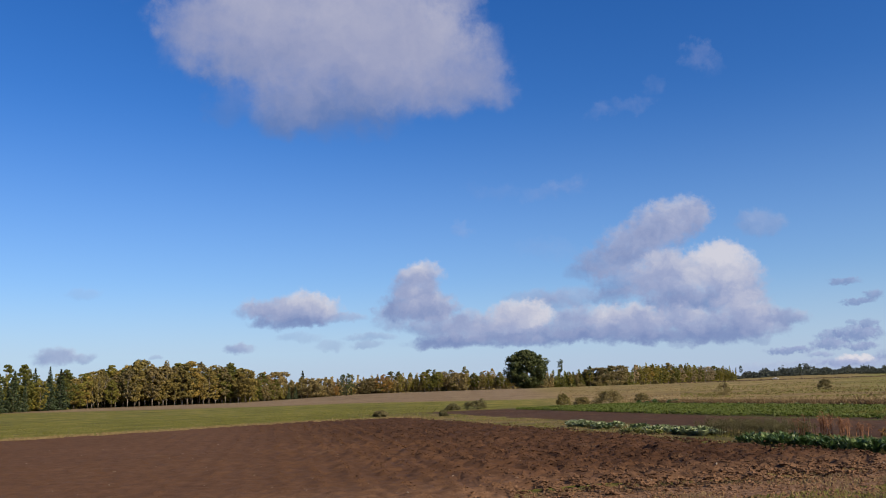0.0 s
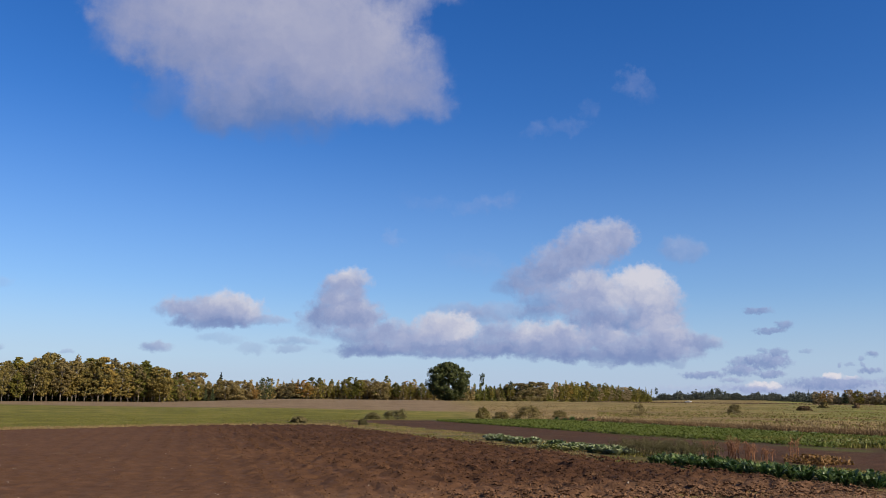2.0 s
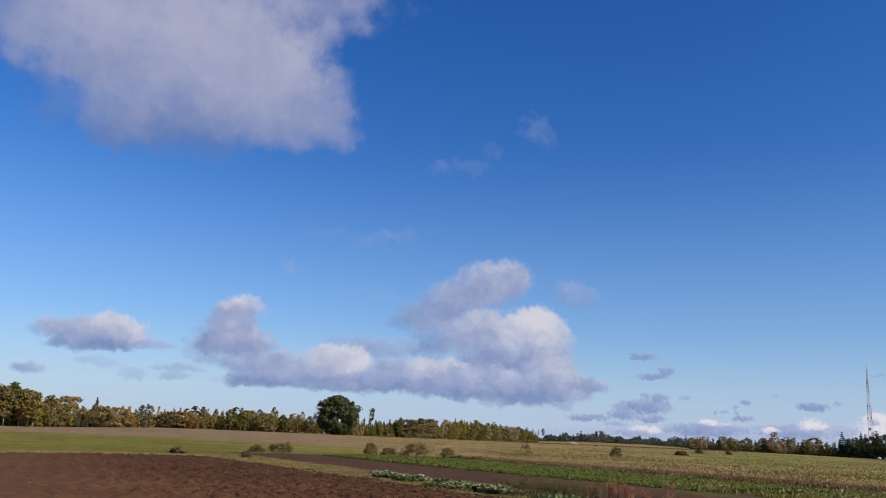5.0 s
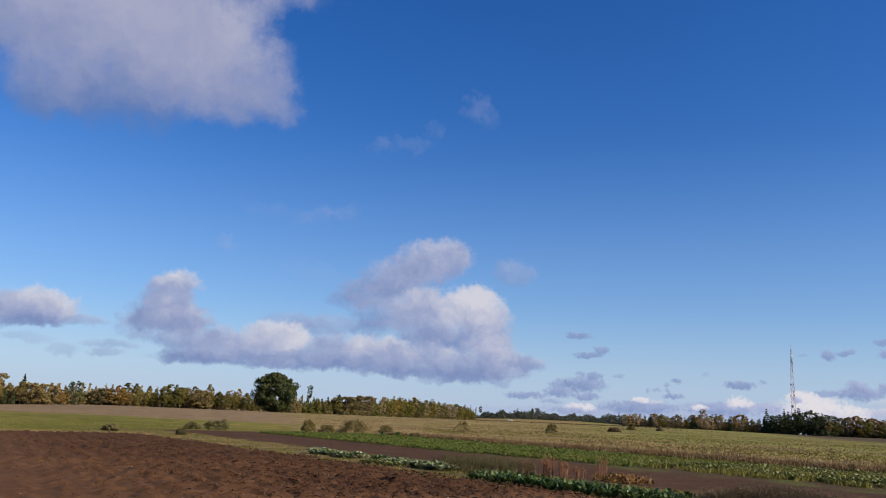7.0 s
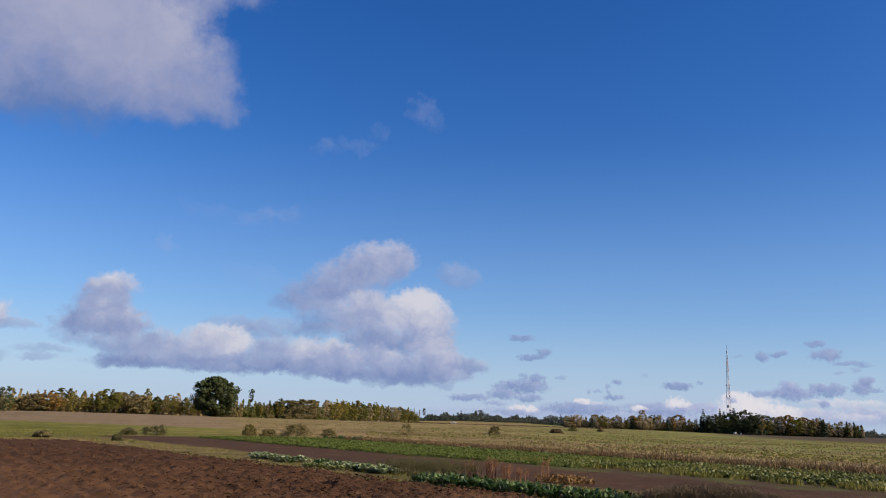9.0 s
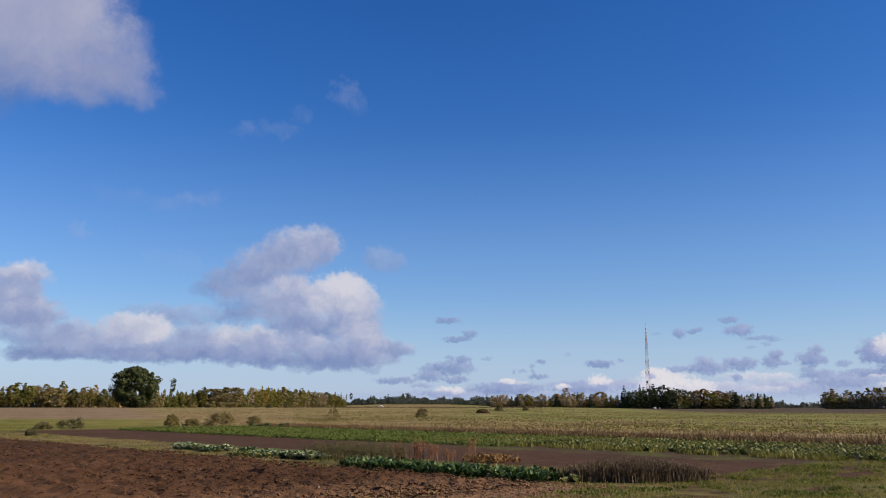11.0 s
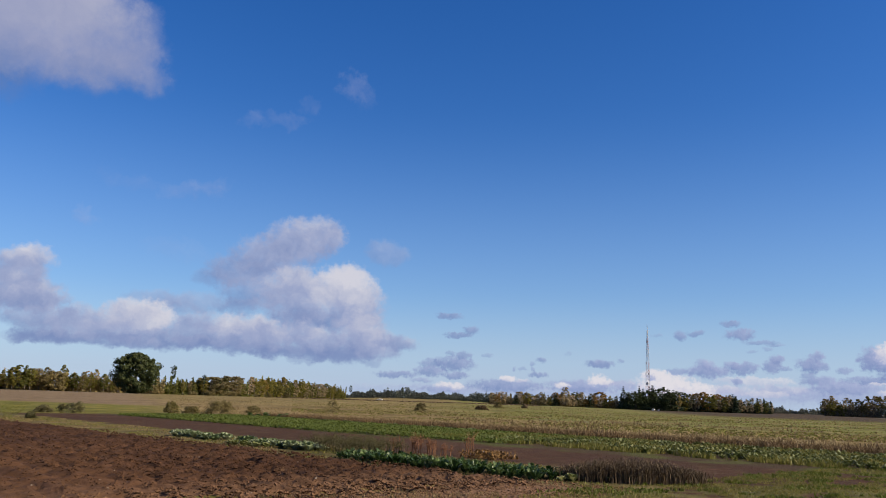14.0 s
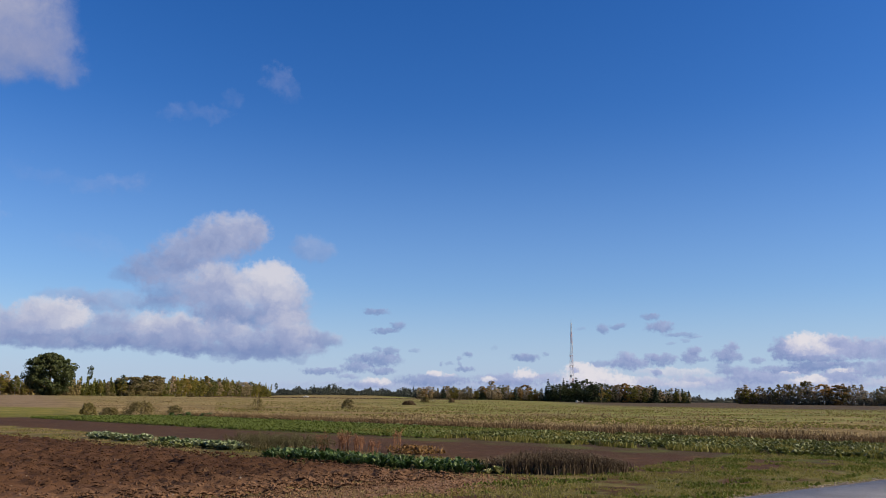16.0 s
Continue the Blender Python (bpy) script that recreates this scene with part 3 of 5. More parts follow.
def broadleaf(name, height, width, foot, mat, bark, label, category="tree", n_clumps=70, per=64, size=0.30, fine=1.0, crown="round", trunk_r=0.22, open_crown=0.0):
    """A tapered trunk with limbs, and a crown of many small leaf clumps with an uneven outline."""
    tree = new(name)
    tagged(tree, label, category)
    lean = rng.uniform(-0.03, 0.03, 2) * height
    pts = [np.array([lean[0] * t * t + 0.1 * math.sin(3 * t), lean[1] * t * t, t * height * 0.86]) for t in np.linspace(0, 1, 6)]
    pieces = [tube(pts, [trunk_r * (1.25 if i == 0 else 1 - 0.17 * i) for i in range(6)], 7)]
    clumps, radii = [], []
    ch = height - foot
    for i in range(n_clumps):
        t = rng.uniform(0.03, 0.97)
        if crown == "round":
            env = math.sqrt(max(0.03, 1 - (2 * t - 0.95) ** 2))
        elif crown == "tall":
            env = (0.35 + 1.3 * t) if t < 0.5 else 1.0 - 0.92 * ((t - 0.5) / 0.5) ** 1.35
        else:
            env = 1.0 - 0.6 * t * t
        r = env * width / 2 * math.sqrt(rng.uniform(0.15, 1.0)) * rng.uniform(0.8, 1.12)
        a = rng.uniform(0, 2 * math.pi)
        clumps.append((math.cos(a) * r + lean[0] * t, math.sin(a) * r + lean[1] * t, foot + t * ch * 0.97))
        radii.append(fine * width * rng.uniform(0.05, 0.15) * (0.5 + 0.5 * env))
    for c in clumps[:12]:
        z0 = max(foot * 0.8, c[2] - rng.uniform(0.15, 0.3) * ch)
        base = np.array([lean[0] * (z0 / height) ** 2, lean[1] * (z0 / height) ** 2, z0])
        mid = (base + np.array(c)) / 2 + np.array([0, 0, -0.04 * ch])
        pieces.append(tube([base, mid, c], [trunk_r * 0.38, trunk_r * 0.25, trunk_r * 0.08], 4))
    part("trunk", raw_mesh("trunk", *join(pieces), bark, True), tree)
    pts, way = clump_points(clumps, radii, per)
    keep = rng.uniform(size=len(pts)) > open_crown
    part("crown", raw_mesh("crown", *leaves(pts[keep], size, facing=way[keep]), mat), tree)
    return tree


def conifer(name, height, width, mat, bark, label, size=0.6, rows=26):
    tree = new(name)
    tagged(tree, label, "tree")
    part("trunk", raw_mesh("trunk", *tube([(0, 0, z) for z in np.linspace(0, height * 0.97, 5)], [0.2, 0.16, 0.11, 0.06, 0.02], 6), bark, True), tree)
    pts = []
    for i in range(rows):
        t = i / (rows - 1)
        z = height * (0.08 + 0.92 * t)
        r = width / 2 * (1 - t) ** 0.85 * rng.uniform(0.75, 1.15) + 0.08
        m = int(10 + 90 * (1 - t))
        a = rng.uniform(0, 2 * math.pi, m)
        q = np.sqrt(rng.uniform(0.05, 1, m))
        lobes = 1 + 0.25 * np.sin(a * rng.integers(4, 8) + i)
        pts.append(np.stack([np.cos(a) * r * q * lobes, np.sin(a) * r * q * lobes, z - 0.35 * r * q + rng.uniform(-0.2, 0.2, m)], 1))
    part("crown", raw_mesh("crown", *leaves(np.concatenate(pts), size, 0.6), mat), tree)
    return tree


# ---- land ----
def sm(a, b, v):
    t = np.clip((v - a) / (b - a), 0, 1)
    return t * t * (3 - 2 * t)


def land(x, y):
    """Height of the ground: flat fields, a low swell ahead that carries the stubble."""
    r, az = np.hypot(x, y), np.degrees(np.arctan2(x, y))
    swell = 1.25 * sm(4, 14, az) * (1 - sm(50, 60, az)) * sm(85, 290, r)
    far = 5.0 * sm(900, 1250, r) * sm(34, 41, az) * (1 - sm(44, 50, az))
    return swell + far


def polar(az, r):
    a = math.radians(az)
    return r * math.sin(a), r * math.cos(a)


def stand(az, r):
    x, y = polar(az, r)
    return x, y, float(land(np.array(x), np.array(y)))


def build_ground():
    az = np.concatenate([np.arange(-30, 96, 1.5), np.arange(96, 330, 6.0)])
    rad = np.concatenate([[0.0], np.geomspace(2, 4600, 70)])
    vs = [(0, 0, 0)]
    for r in rad[1:]:
        a = np.radians(az)
        x, y = r * np.sin(a), r * np.cos(a)
        vs.extend(zip(x, y, land(x, y)))
    n = len(az)
    fs = [(0, 1 + (i + 1) % n, 1 + i) for i in range(n)]
    for j in range(len(rad) - 2):
        o = 1 + j * n
        fs.extend((o + i, o + (i + 1) % n, o + n + (i + 1) % n, o + n + i) for i in range(n))
    g = part("ground", raw_mesh("ground", vs, fs, M_GROUND, True))
    tagged(g, "flat farmland of green, stubble and fallow fields", "ground", kind="structure")


build_ground()


# ---- trees ----
def clone(proto, m):
    """A further tree or plant of the same model: its own objects on the shared meshes."""
    kids = KIDS.setdefault(proto.name, [(c.name.split(".")[0], c.data) for c in proto.children])
    ob = new(proto.name.split(".")[0])
    tagged(ob, proto.get("label", ""), proto.get("category", ""), proto.get("group", ""))
    for name, me in kids:
        part(name, me, ob)
    ob.matrix_basis = m
    return ob


KIDS, USED = {}, set()


def place(proto, az, r, s=1.0, sx=1.0):
    x, y, z = stand(az, r)
    m = Matrix.Translation((x, y, z - 0.05)) @ Matrix.Rotation(rng.uniform(0, 6.28), 4, "Z") @ Matrix.Diagonal((s * sx, s * sx, s, 1))
    if proto.name in USED:
        return clone(proto, m)
    USED.add(proto.name)
    proto.matrix_basis = m
    return proto


H = {}      # heights of the models


def model(key, h, tree):
    H[key] = (h, tree)


model("birch", 13, broadleaf("birch_tree", 13, 5.2, 1.8, M_YELLOW, M_BIRCH, "slender birch with thinning yellow autumn leaves", n_clumps=120, crown="tall", trunk_r=0.12, open_crown=0.1))
model("birch2", 13, broadleaf("birch_tree", 13, 4.6, 2.6, M_BROWN, M_BIRCH, "tall birch with pale trunk and browning leaves", n_clumps=110, crown="tall", trunk_r=0.11, open_crown=0.2))
model("birch3", 13, broadleaf("birch_tree", 13, 5.2, 2.2, M_GREEN, M_BIRCH, "birch still in olive green leaf", n_clumps=130, crown="tall", trunk_r=0.12))
model("ash", 13, broadleaf("ash_tree", 13, 6.2, 1.6, M_GREEN, M_BARK, "leafy green tree at the wood's edge", n_clumps=140, crown="tall", trunk_r=0.16))
model("maple", 12, broadleaf("maple_tree", 12, 5.8, 1.8, M_YELLOW, M_BARK, "round tree with golden yellow autumn crown", n_clumps=130, trunk_r=0.16))
model("rowan", 9, broadleaf("rowan_tree", 9, 5.2, 0.8, M_ORANGE, M_BARK, "small tree with orange autumn leaves", n_clumps=64, trunk_r=0.1))
model("alder", 10, broadleaf("alder_tree", 10, 5.2, 0.6, M_GREEN, M_BARK, "dense green alder with leaves down to the ground", n_clumps=80, crown="tall", trunk_r=0.12))
model("willow", 6, broadleaf("willow_bush", 6, 6.5, 0.1, M_BROWN, M_BARK, "low spreading bush with brownish leaves", "bush", n_clumps=80, trunk_r=0.1, size=0.32))
model("dark", 9, broadleaf("dark_tree", 9, 7.5, 0.2, M_OAK, M_BARK, "dense dark green round tree", n_clumps=110, per=34, trunk_r=0.2))
model("spruce", 14, conifer("spruce_tree", 14, 5.0, M_SPRUCE, M_BARK, "dark pointed spruce of the grove"))
model("far_spruce", 14, conifer("spruce_tree", 14, 5.6, M_SPRUCE, M_BARK, "dark pointed spruce of the far grove", 0.95, 13))
model("pine", 15, broadleaf("pine_tree", 15, 4.6, 8.0, M_SPRUCE, M_BARK, "tall pine with a bare trunk and dark tuft", n_clumps=46, trunk_r=0.14, fine=1.7))
far = dict(per=60, size=0.42, fine=1.05)
model("far_aspen", 12, broadleaf("aspen_tree", 12, 4.4, 1.2, M_FAR, M_BARK, "brownish half-bare aspen of the far grove", n_clumps=62, crown="tall", trunk_r=0.12, **far))
model("far_alder", 10, broadleaf("alder_tree", 10, 5.2, 0.4, M_GREEN, M_BARK, "dense green alder of the far wood", n_clumps=62, crown="tall", trunk_r=0.12, **far))
model("far_ash", 13, broadleaf("ash_tree", 13, 6.0, 1.2, M_FAR, M_BARK, "tall olive green tree of the far wood", n_clumps=70, trunk_r=0.16, **far))
model("far_birch", 13, broadleaf("birch_tree", 13, 4.6, 2.0, M_YELLOW, M_BIRCH, "yellowing birch of the far wood", n_clumps=62, crown="tall", trunk_r=0.12, **far))
model("far_rowan", 9, broadleaf("rowan_tree", 9, 5.2, 0.4, M_ORANGE, M_BARK, "orange-leaved small tree of the far wood", n_clumps=56, trunk_r=0.1, **far))


def wood(az0, az1, r0, r1, tops, kinds, weights, step, rows=2, gap=9.0, low=0.75):
    """A belt of single trees between two bearings. tops: the bearing and elevation of the wood's outline."""
    keys, el = zip(*tops)
    for row in range(rows):
        az = az0 + rng.uniform(0, step)
        while az < az1:
            f = (az - az0) / (az1 - az0)
            r = r0 + (r1 - r0) * f + row * gap + rng.uniform(-2, 2)
            z = stand(az, r)[2]
            top = r * math.tan(math.radians(np.interp(az, keys, el))) + EYE - z
            h = top * (rng.uniform(low - 0.08, 1.08) if rng.uniform() < 0.85 else rng.uniform(1.05, 1.22))
            kind = kinds[rng.choice(len(kinds), p=np.array(weights) / sum(weights))]
            mh, tree = H[kind]
            s = h / mh
            place(tree, az, r, s, rng.uniform(0.7, 1.6) * (1.2 if az > 11 else 1.0))
            az += step * rng.uniform(0.6, 1.4)


def undergrowth(az0, az1, r0, r1, tall, n, mat, label):
    """Saplings and brush that fill the wood below the crowns."""
    az = rng.uniform(az0, az1, n)
    r = r0 + (r1 - r0) * (az - az0) / (az1 - az0) + rng.uniform(-4, 16, n)
    x, y = r * np.sin(np.radians(az)), r * np.cos(np.radians(az))
    z = land(x, y) + 1.5 * tall * rng.uniform(0, 1, n) ** 1.2 * (0.6 + 0.4 * np.sin(az * 9.0) * np.sin(az * 23.0))
    ob = part("undergrowth", raw_mesh("undergrowth", *leaves(np.stack([x, y, z], 1), 0.8 + r0 / 900), mat))
    tagged(ob, label, "undergrowth", kind="stuff")


LEFT = [(-14, 2.0), (-9.4, 2.1), (-6.8, 1.85), (-3, 2.2), (-0.4, 2.32), (2, 2.25), (5, 1.75), (8.5, 1.3)]
wood(-14, -6.5, 165, 225, LEFT, ["alder", "ash", "spruce", "birch"], [3, 2, 4, 1], 0.75, 3, 8, 0.75)
wood(-7, 5, 245, 262, LEFT, ["birch", "birch2", "birch3", "ash", "maple", "alder"], [5, 4, 2, 2, 2, 1], 0.36, 3, 9, 0.8)
wood(4.5, 11, 275, 300, [(4.5, 1.75), (6, 1.55), (8.5, 1.3), (11, 0.8)], ["birch", "alder", "rowan", "birch2", "spruce", "willow"], [3, 3, 2, 2, 1, 2], 0.42, 2, 9, 0.6)
place(H["dark"][1], 11.30, 268, 0.82)
wood(11, 25.6, 365, 395, [(11, 0.55), (12.8, 0.85), (14.3, 1.45), (15.2, 1.05), (18.6, 1.4), (21, 1.35), (23, 0.9), (25.6, 0.7)], ["birch2", "alder", "birch3", "willow", "rowan", "birch"], [2, 3, 4, 2, 1, 3], 0.40, 2, 10, 0.65)
oak = broadleaf("oak_tree", 15.6, 18, 0.3, M_OAK, M_BARK, "huge round dark green oak standing alone", n_clumps=300, per=80, size=0.66, trunk_r=0.6, fine=0.85)
place(oak, 23.85, 330)
for az, r, el in ((26.13, 420, 1.9), (28.1, 430, 1.35), (41.5, 900, 0.95), (37.9, 800, 0.98)):
    place(H["pine"][1], az, r, (r * math.tan(math.radians(el)) + EYE - stand(az, r)[2]) / 15, 0.75)
wood(25.0, 31, 400, 470, [(25, 0.7), (28.4, 1.08), (31, 1.2)], ["alder", "willow", "birch2", "birch3", "dark"], [4, 2, 1, 4, 1], 0.42, 2, 10, 0.75)
wood(31, 37.6, 480, 760, [(31, 1.2), (33.3, 1.28), (35, 1.05), (37.6, 0.66)], ["far_ash", "far_alder", "far_birch", "far_aspen", "birch3"], [2, 5, 2, 1, 3], 0.3, 2, 12, 0.85)
wood(47.5, 57, 700, 720, [(47.5, 0.7), (48.8, 0.9), (51, 0.75), (53, 0.95), (57, 0.8)], ["far_aspen", "far_rowan", "far_alder", "far_ash", "far_spruce"], [5, 1, 3, 2, 1], 0.34, 2, 14, 0.55)
place(H["far_ash"][1], 52.7, 690, (690 * math.tan(math.radians(1.25)) + EYE) / 13, 1.2)
wood(56.4, 60.3, 715, 720, [(56.4, 1.1), (58.3, 1.28), (60.3, 1.1)], ["far_spruce", "dark"], [6, 1], 0.24, 2, 12, 0.8)
place(H["far_birch"][1], 60.2, 700, 1.05, 1.3)
wood(60.3, 66, 730, 760, [(60, 1.15), (61.6, 1.1), (65.2, 0.84), (66, 0.6)], ["far_aspen", "far_rowan", "far_alder", "far_spruce"], [8, 1, 1, 1], 0.28, 2, 14, 0.72)
wood(69, 82, 720, 700, [(69, 0.9), (70.2, 1.09), (73.9, 1.25), (77, 1.0), (82, 1.0)], ["far_aspen", "far_rowan", "far_alder", "far_birch"], [8, 1, 1, 2], 0.3, 2, 14, 0.72)
undergrowth(-14, -6.5, 180, 240, 6, 5200, M_GREEN, "green undergrowth inside the wood")
undergrowth(-7, 5, 262, 280, 7, 11000, M_GREEN, "dark green undergrowth between the birch trunks")
undergrowth(4.5, 11, 285, 312, 5, 6800, M_BROWN, "brownish brush along the wood's edge")
undergrowth(11, 25.6, 370, 400, 6, 11000, M_BROWN, "brownish brush along the wood's edge")
undergrowth(25.2, 31, 405, 480, 6, 6800, M_GREEN, "green brush along the wood's edge")
undergrowth(31, 37.6, 490, 770, 9, 8400, M_GREEN, "green brush along the wood's edge")
undergrowth(47.5, 57, 710, 730, 7, 6800, M_BROWN, "brownish brush below the far trees")
undergrowth(56.4, 66, 720, 765, 9, 8400, M_SPRUCE, "dark brush below the grove")
undergrowth(69, 82, 722, 702, 7, 7000, M_TWIG, "brownish brush below the far grove")


# ---- materials of the garden ----
# the palest beet tone paints glints into some leaves, besides the real gloss
M_BEET = leaf_material("beet_leaves", (0.016, 0.036, 0.008), (0.040, 0.074, 0.018), (0.130, 0.175, 0.062), through_light=0.25, rough=0.38)
M_CABBAGE = leaf_material("cabbage_leaves", (0.060, 0.086, 0.026), (0.135, 0.165, 0.070), (0.300, 0.325, 0.200), through_light=0.25, rough=0.45)
M_CABBAGE2 = leaf_material("pale_cabbage_leaves", (0.062, 0.076, 0.018), (0.128, 0.138, 0.040), (0.290, 0.285, 0.130), through_light=0.25, rough=0.5)
M_CARROT = leaf_material("carrot_tops", (0.036, 0.055, 0.006), (0.064, 0.086, 0.010), (0.102, 0.120, 0.019), through_light=0.4)
M_GRASS = leaf_material("verge_grass", (0.085, 0.086, 0.015), (0.140, 0.136, 0.026), (0.230, 0.195, 0.064), through_light=0.4)
M_DRYGRASS = leaf_material("dry_grass", (0.140, 0.100, 0.042), (0.220, 0.160, 0.072), (0.300, 0.230, 0.120), through_light=0.3)
M_REDWEED = leaf_material("red_brown_weeds", (0.070, 0.044, 0.020), (0.115, 0.072, 0.032), (0.175, 0.115, 0.052), through_light=0.2)
M_DEADWEED = leaf_material("dead_grey_weeds", (0.050, 0.034, 0.018), (0.090, 0.060, 0.032), (0.140, 0.098, 0.054), through_light=0.12)
M_RUST = leaf_material("rusty_dock", (0.150, 0.066, 0.034), (0.215, 0.098, 0.048), (0.280, 0.140, 0.072), through_light=0.2)
M_GOLD = leaf_material("golden_withered_leaves", (0.130, 0.070, 0.022), (0.190, 0.105, 0.032), (0.250, 0.150, 0.055), through_light=0.28)
M_WEED = leaf_material("grey_green_weeds", (0.052, 0.048, 0.018), (0.088, 0.078, 0.030), (0.145, 0.120, 0.052), through_light=0.25)
M_OLIVE = leaf_material("olive_bush_leaves", (0.080, 0.066, 0.022), (0.125, 0.100, 0.034), (0.175, 0.140, 0.052), through_light=0.28)
M_PURPLE = leaf_material("brown_twigs", (0.095, 0.062, 0.030), (0.140, 0.092, 0.045), (0.180, 0.125, 0.062), through_light=0.2)
# bluish, lightened tones: the haze of distance is put into the leaf colour
M_FAR = leaf_material("distant_woods", (0.046, 0.056, 0.044), (0.070, 0.078, 0.060), (0.105, 0.104, 0.070), through_light=0.1)
M_STONE = plain_material("field_stone", (0.24, 0.19, 0.145), 0.9, 0.3, 20.0)
M_WHITE = plain_material("white_paint", (0.70, 0.70, 0.68), 0.6, 0.08, 2.0)
M_ROOF = plain_material("pale_sheet_roof", (0.62, 0.62, 0.60), 0.45, 0.1, 1.0)
M_STEEL = plain_material("galvanised_steel", (0.34, 0.35, 0.37), 0.5, 0.2, 1.0)


def mat_asphalt():
    m, k, out = material("asphalt")
    pos = k.add("ShaderNodeTexCoord").outputs["Object"]
    fine, mid = k.noise(pos, 60.0, 4, 0.7), k.noise(pos, 0.9, 5, 0.6)
    f = k.math("ADD", k.math("MULTIPLY", fine, 0.5), k.math("MULTIPLY", mid, 0.5))
    col = k.ramp(f, (0.35, (0.19, 0.182, 0.178)), (0.65, (0.31, 0.298, 0.29)))
    col = k.mix(k.math("MULTIPLY", k.step(k.noise(pos, 0.35, 6, 0.65), 0.55, 0.68), 0.45), col, (0.13, 0.125, 0.12))
    finish(k, out, col, 0.85, fine, 0.01)
    return m


def mat_banded():
    """Red and white aviation bands up the mast."""
    m, k, out = material("banded_paint")
    z = k.add("ShaderNodeSeparateXYZ", {0: k.add("ShaderNodeTexCoord").outputs["Object"]}).outputs[2]
    f = k.math("GREATER_THAN", k.math("FRACT", k.math("MULTIPLY", z, 1 / 22.0)), 0.5)
    finish(k, out, k.mix(f, (0.55, 0.53, 0.52), (0.40, 0.20, 0.18)), 0.6)
    return m


M_ASPHALT, M_BAND = mat_asphalt(), mat_banded()


# ---- ploughed field ----
def lattice(x, y, cell, seed):
    """Smooth random heights between -1 and 1 on a square lattice."""
    r = np.random.default_rng(seed)
    t = r.uniform(-1, 1, (256, 256))
    u, v = x / cell + 1000, y / cell + 1000
    i, j = np.floor(u).astype(int), np.floor(v).astype(int)
    a, b = u - i, v - j
    a, b = a * a * (3 - 2 * a), b * b * (3 - 2 * b)
    g = lambda p, q: t[p % 256, q % 256]
    return (g(i, j) * (1 - a) + g(i + 1, j) * a) * (1 - b) + (g(i, j + 1) * (1 - a) + g(i + 1, j + 1) * a) * b


def plough_far(x):
    return np.minimum(47.2 + 0.52 * x, 51.0)


def plough_height(x, y):
    rough = 0.25 + 0.75 * sm(1.0, 8.0, x)
    fur = np.sin((x - 0.11 * y + 0.06 * lattice(x, y, 2.5, 5)) * 2 * np.pi / 0.72)
    z = (0.006 + 0.010 * rough) * fur * sm(-4, 1, x)
    z = z + rough * (0.018 * lattice(x, y, 0.55, 1) + 0.034 * lattice(x, y, 0.27, 2) + 0.066 * lattice(x, y, 0.15, 3))
    z = z + (1 - rough) * 0.010 * lattice(x, y, 0.16, 7) * sm(-4, 0, x)
    return 0.07 + z


def build_plough():
    xs = np.concatenate([np.arange(-34, -12, 0.8), np.arange(-12, -3, 0.15), np.arange(-3, 15.0, 0.07)])
    t = np.concatenate([np.linspace(0, 0.40, 210), np.linspace(0.40, 1, 130)[1:]])
    X, Tt = np.meshgrid(xs, t)
    y0 = 10.9 + 1.4 * sm(2.5, 6.5, X) + 0.5 * lattice(X, X * 0, 0.8, 21) + 0.3 * lattice(X, X * 0, 0.3, 22) - 0.05 * (X - 5)
    Y = y0 + (plough_far(X) + 0.6 * lattice(X, X * 0, 1.1, 23) - y0) * Tt
    Z = plough_height(X, Y)
    right = 14.4 + 0.5 * lattice(Y, Y * 0, 1.1, 24) + 0.25 * lattice(Y, Y * 0, 0.4, 25)
    fade = sm(0, 0.9, right - X) * sm(0, 0.035, Tt) * sm(0, 0.03, 1 - Tt)
    Z = -0.05 + (Z + 0.05) * fade
    n, m = Y.shape
    vs = np.stack([X, Y, Z], 2).reshape(-1, 3)
    idx = np.arange(n * m).reshape(n, m)
    fs = np.stack([idx[:-1, :-1], idx[:-1, 1:], idx[1:, 1:], idx[1:, :-1]], 2).reshape(-1, 4)
    keep = (vs[fs, 2].max(1) > -0.045)
    f = part("ploughed_field", raw_mesh("ploughed_field", vs, fs[keep], M_PLOUGH, True))
    tagged(f, "bare brown ploughed soil with faint furrows and clods", "field", kind="structure")


build_plough()


def lumps(name, xy, z, size, mat, label):
    """Many irregular eight-sided lumps in one mesh."""
    n = len(xy)
    base = np.array([(1, 0, 0), (-1, 0, 0), (0, 1, 0), (0, -1, 0), (0, 0, 0.55), (0, 0, -0.55)], float)
    tri = np.array([(0, 2, 4), (2, 1, 4), (1, 3, 4), (3, 0, 4), (2, 0, 5), (1, 2, 5), (3, 1, 5), (0, 3, 5)])
    v = base[None] * rng.uniform(0.7, 1.2, (n, 6, 1)) + rng.normal(0, 0.18, (n, 6, 3))
    v = v * size[:, None, None]
    a = rng.uniform(0, 6.28, n)
    c, s = np.cos(a)[:, None], np.sin(a)[:, None]
    v = np.stack([v[..., 0] * c - v[..., 1] * s, v[..., 0] * s + v[..., 1] * c, v[..., 2]], 2)
    v += np.stack([xy[:, 0], xy[:, 1], z], 1)[:, None]
    f = (tri[None] + 6 * np.arange(n)[:, None, None]).reshape(-1, 3)
    ob = part(name, raw_mesh(name, v.reshape(-1, 3), f, mat))
    return tagged(ob, label, "soil" if "clod" in name else "stones", kind="stuff")


n = 64000
xy = np.stack([rng.uniform(-6, 14.2, n), 11.6 + 36 * rng.beta(1, 2.0, n)], 1)
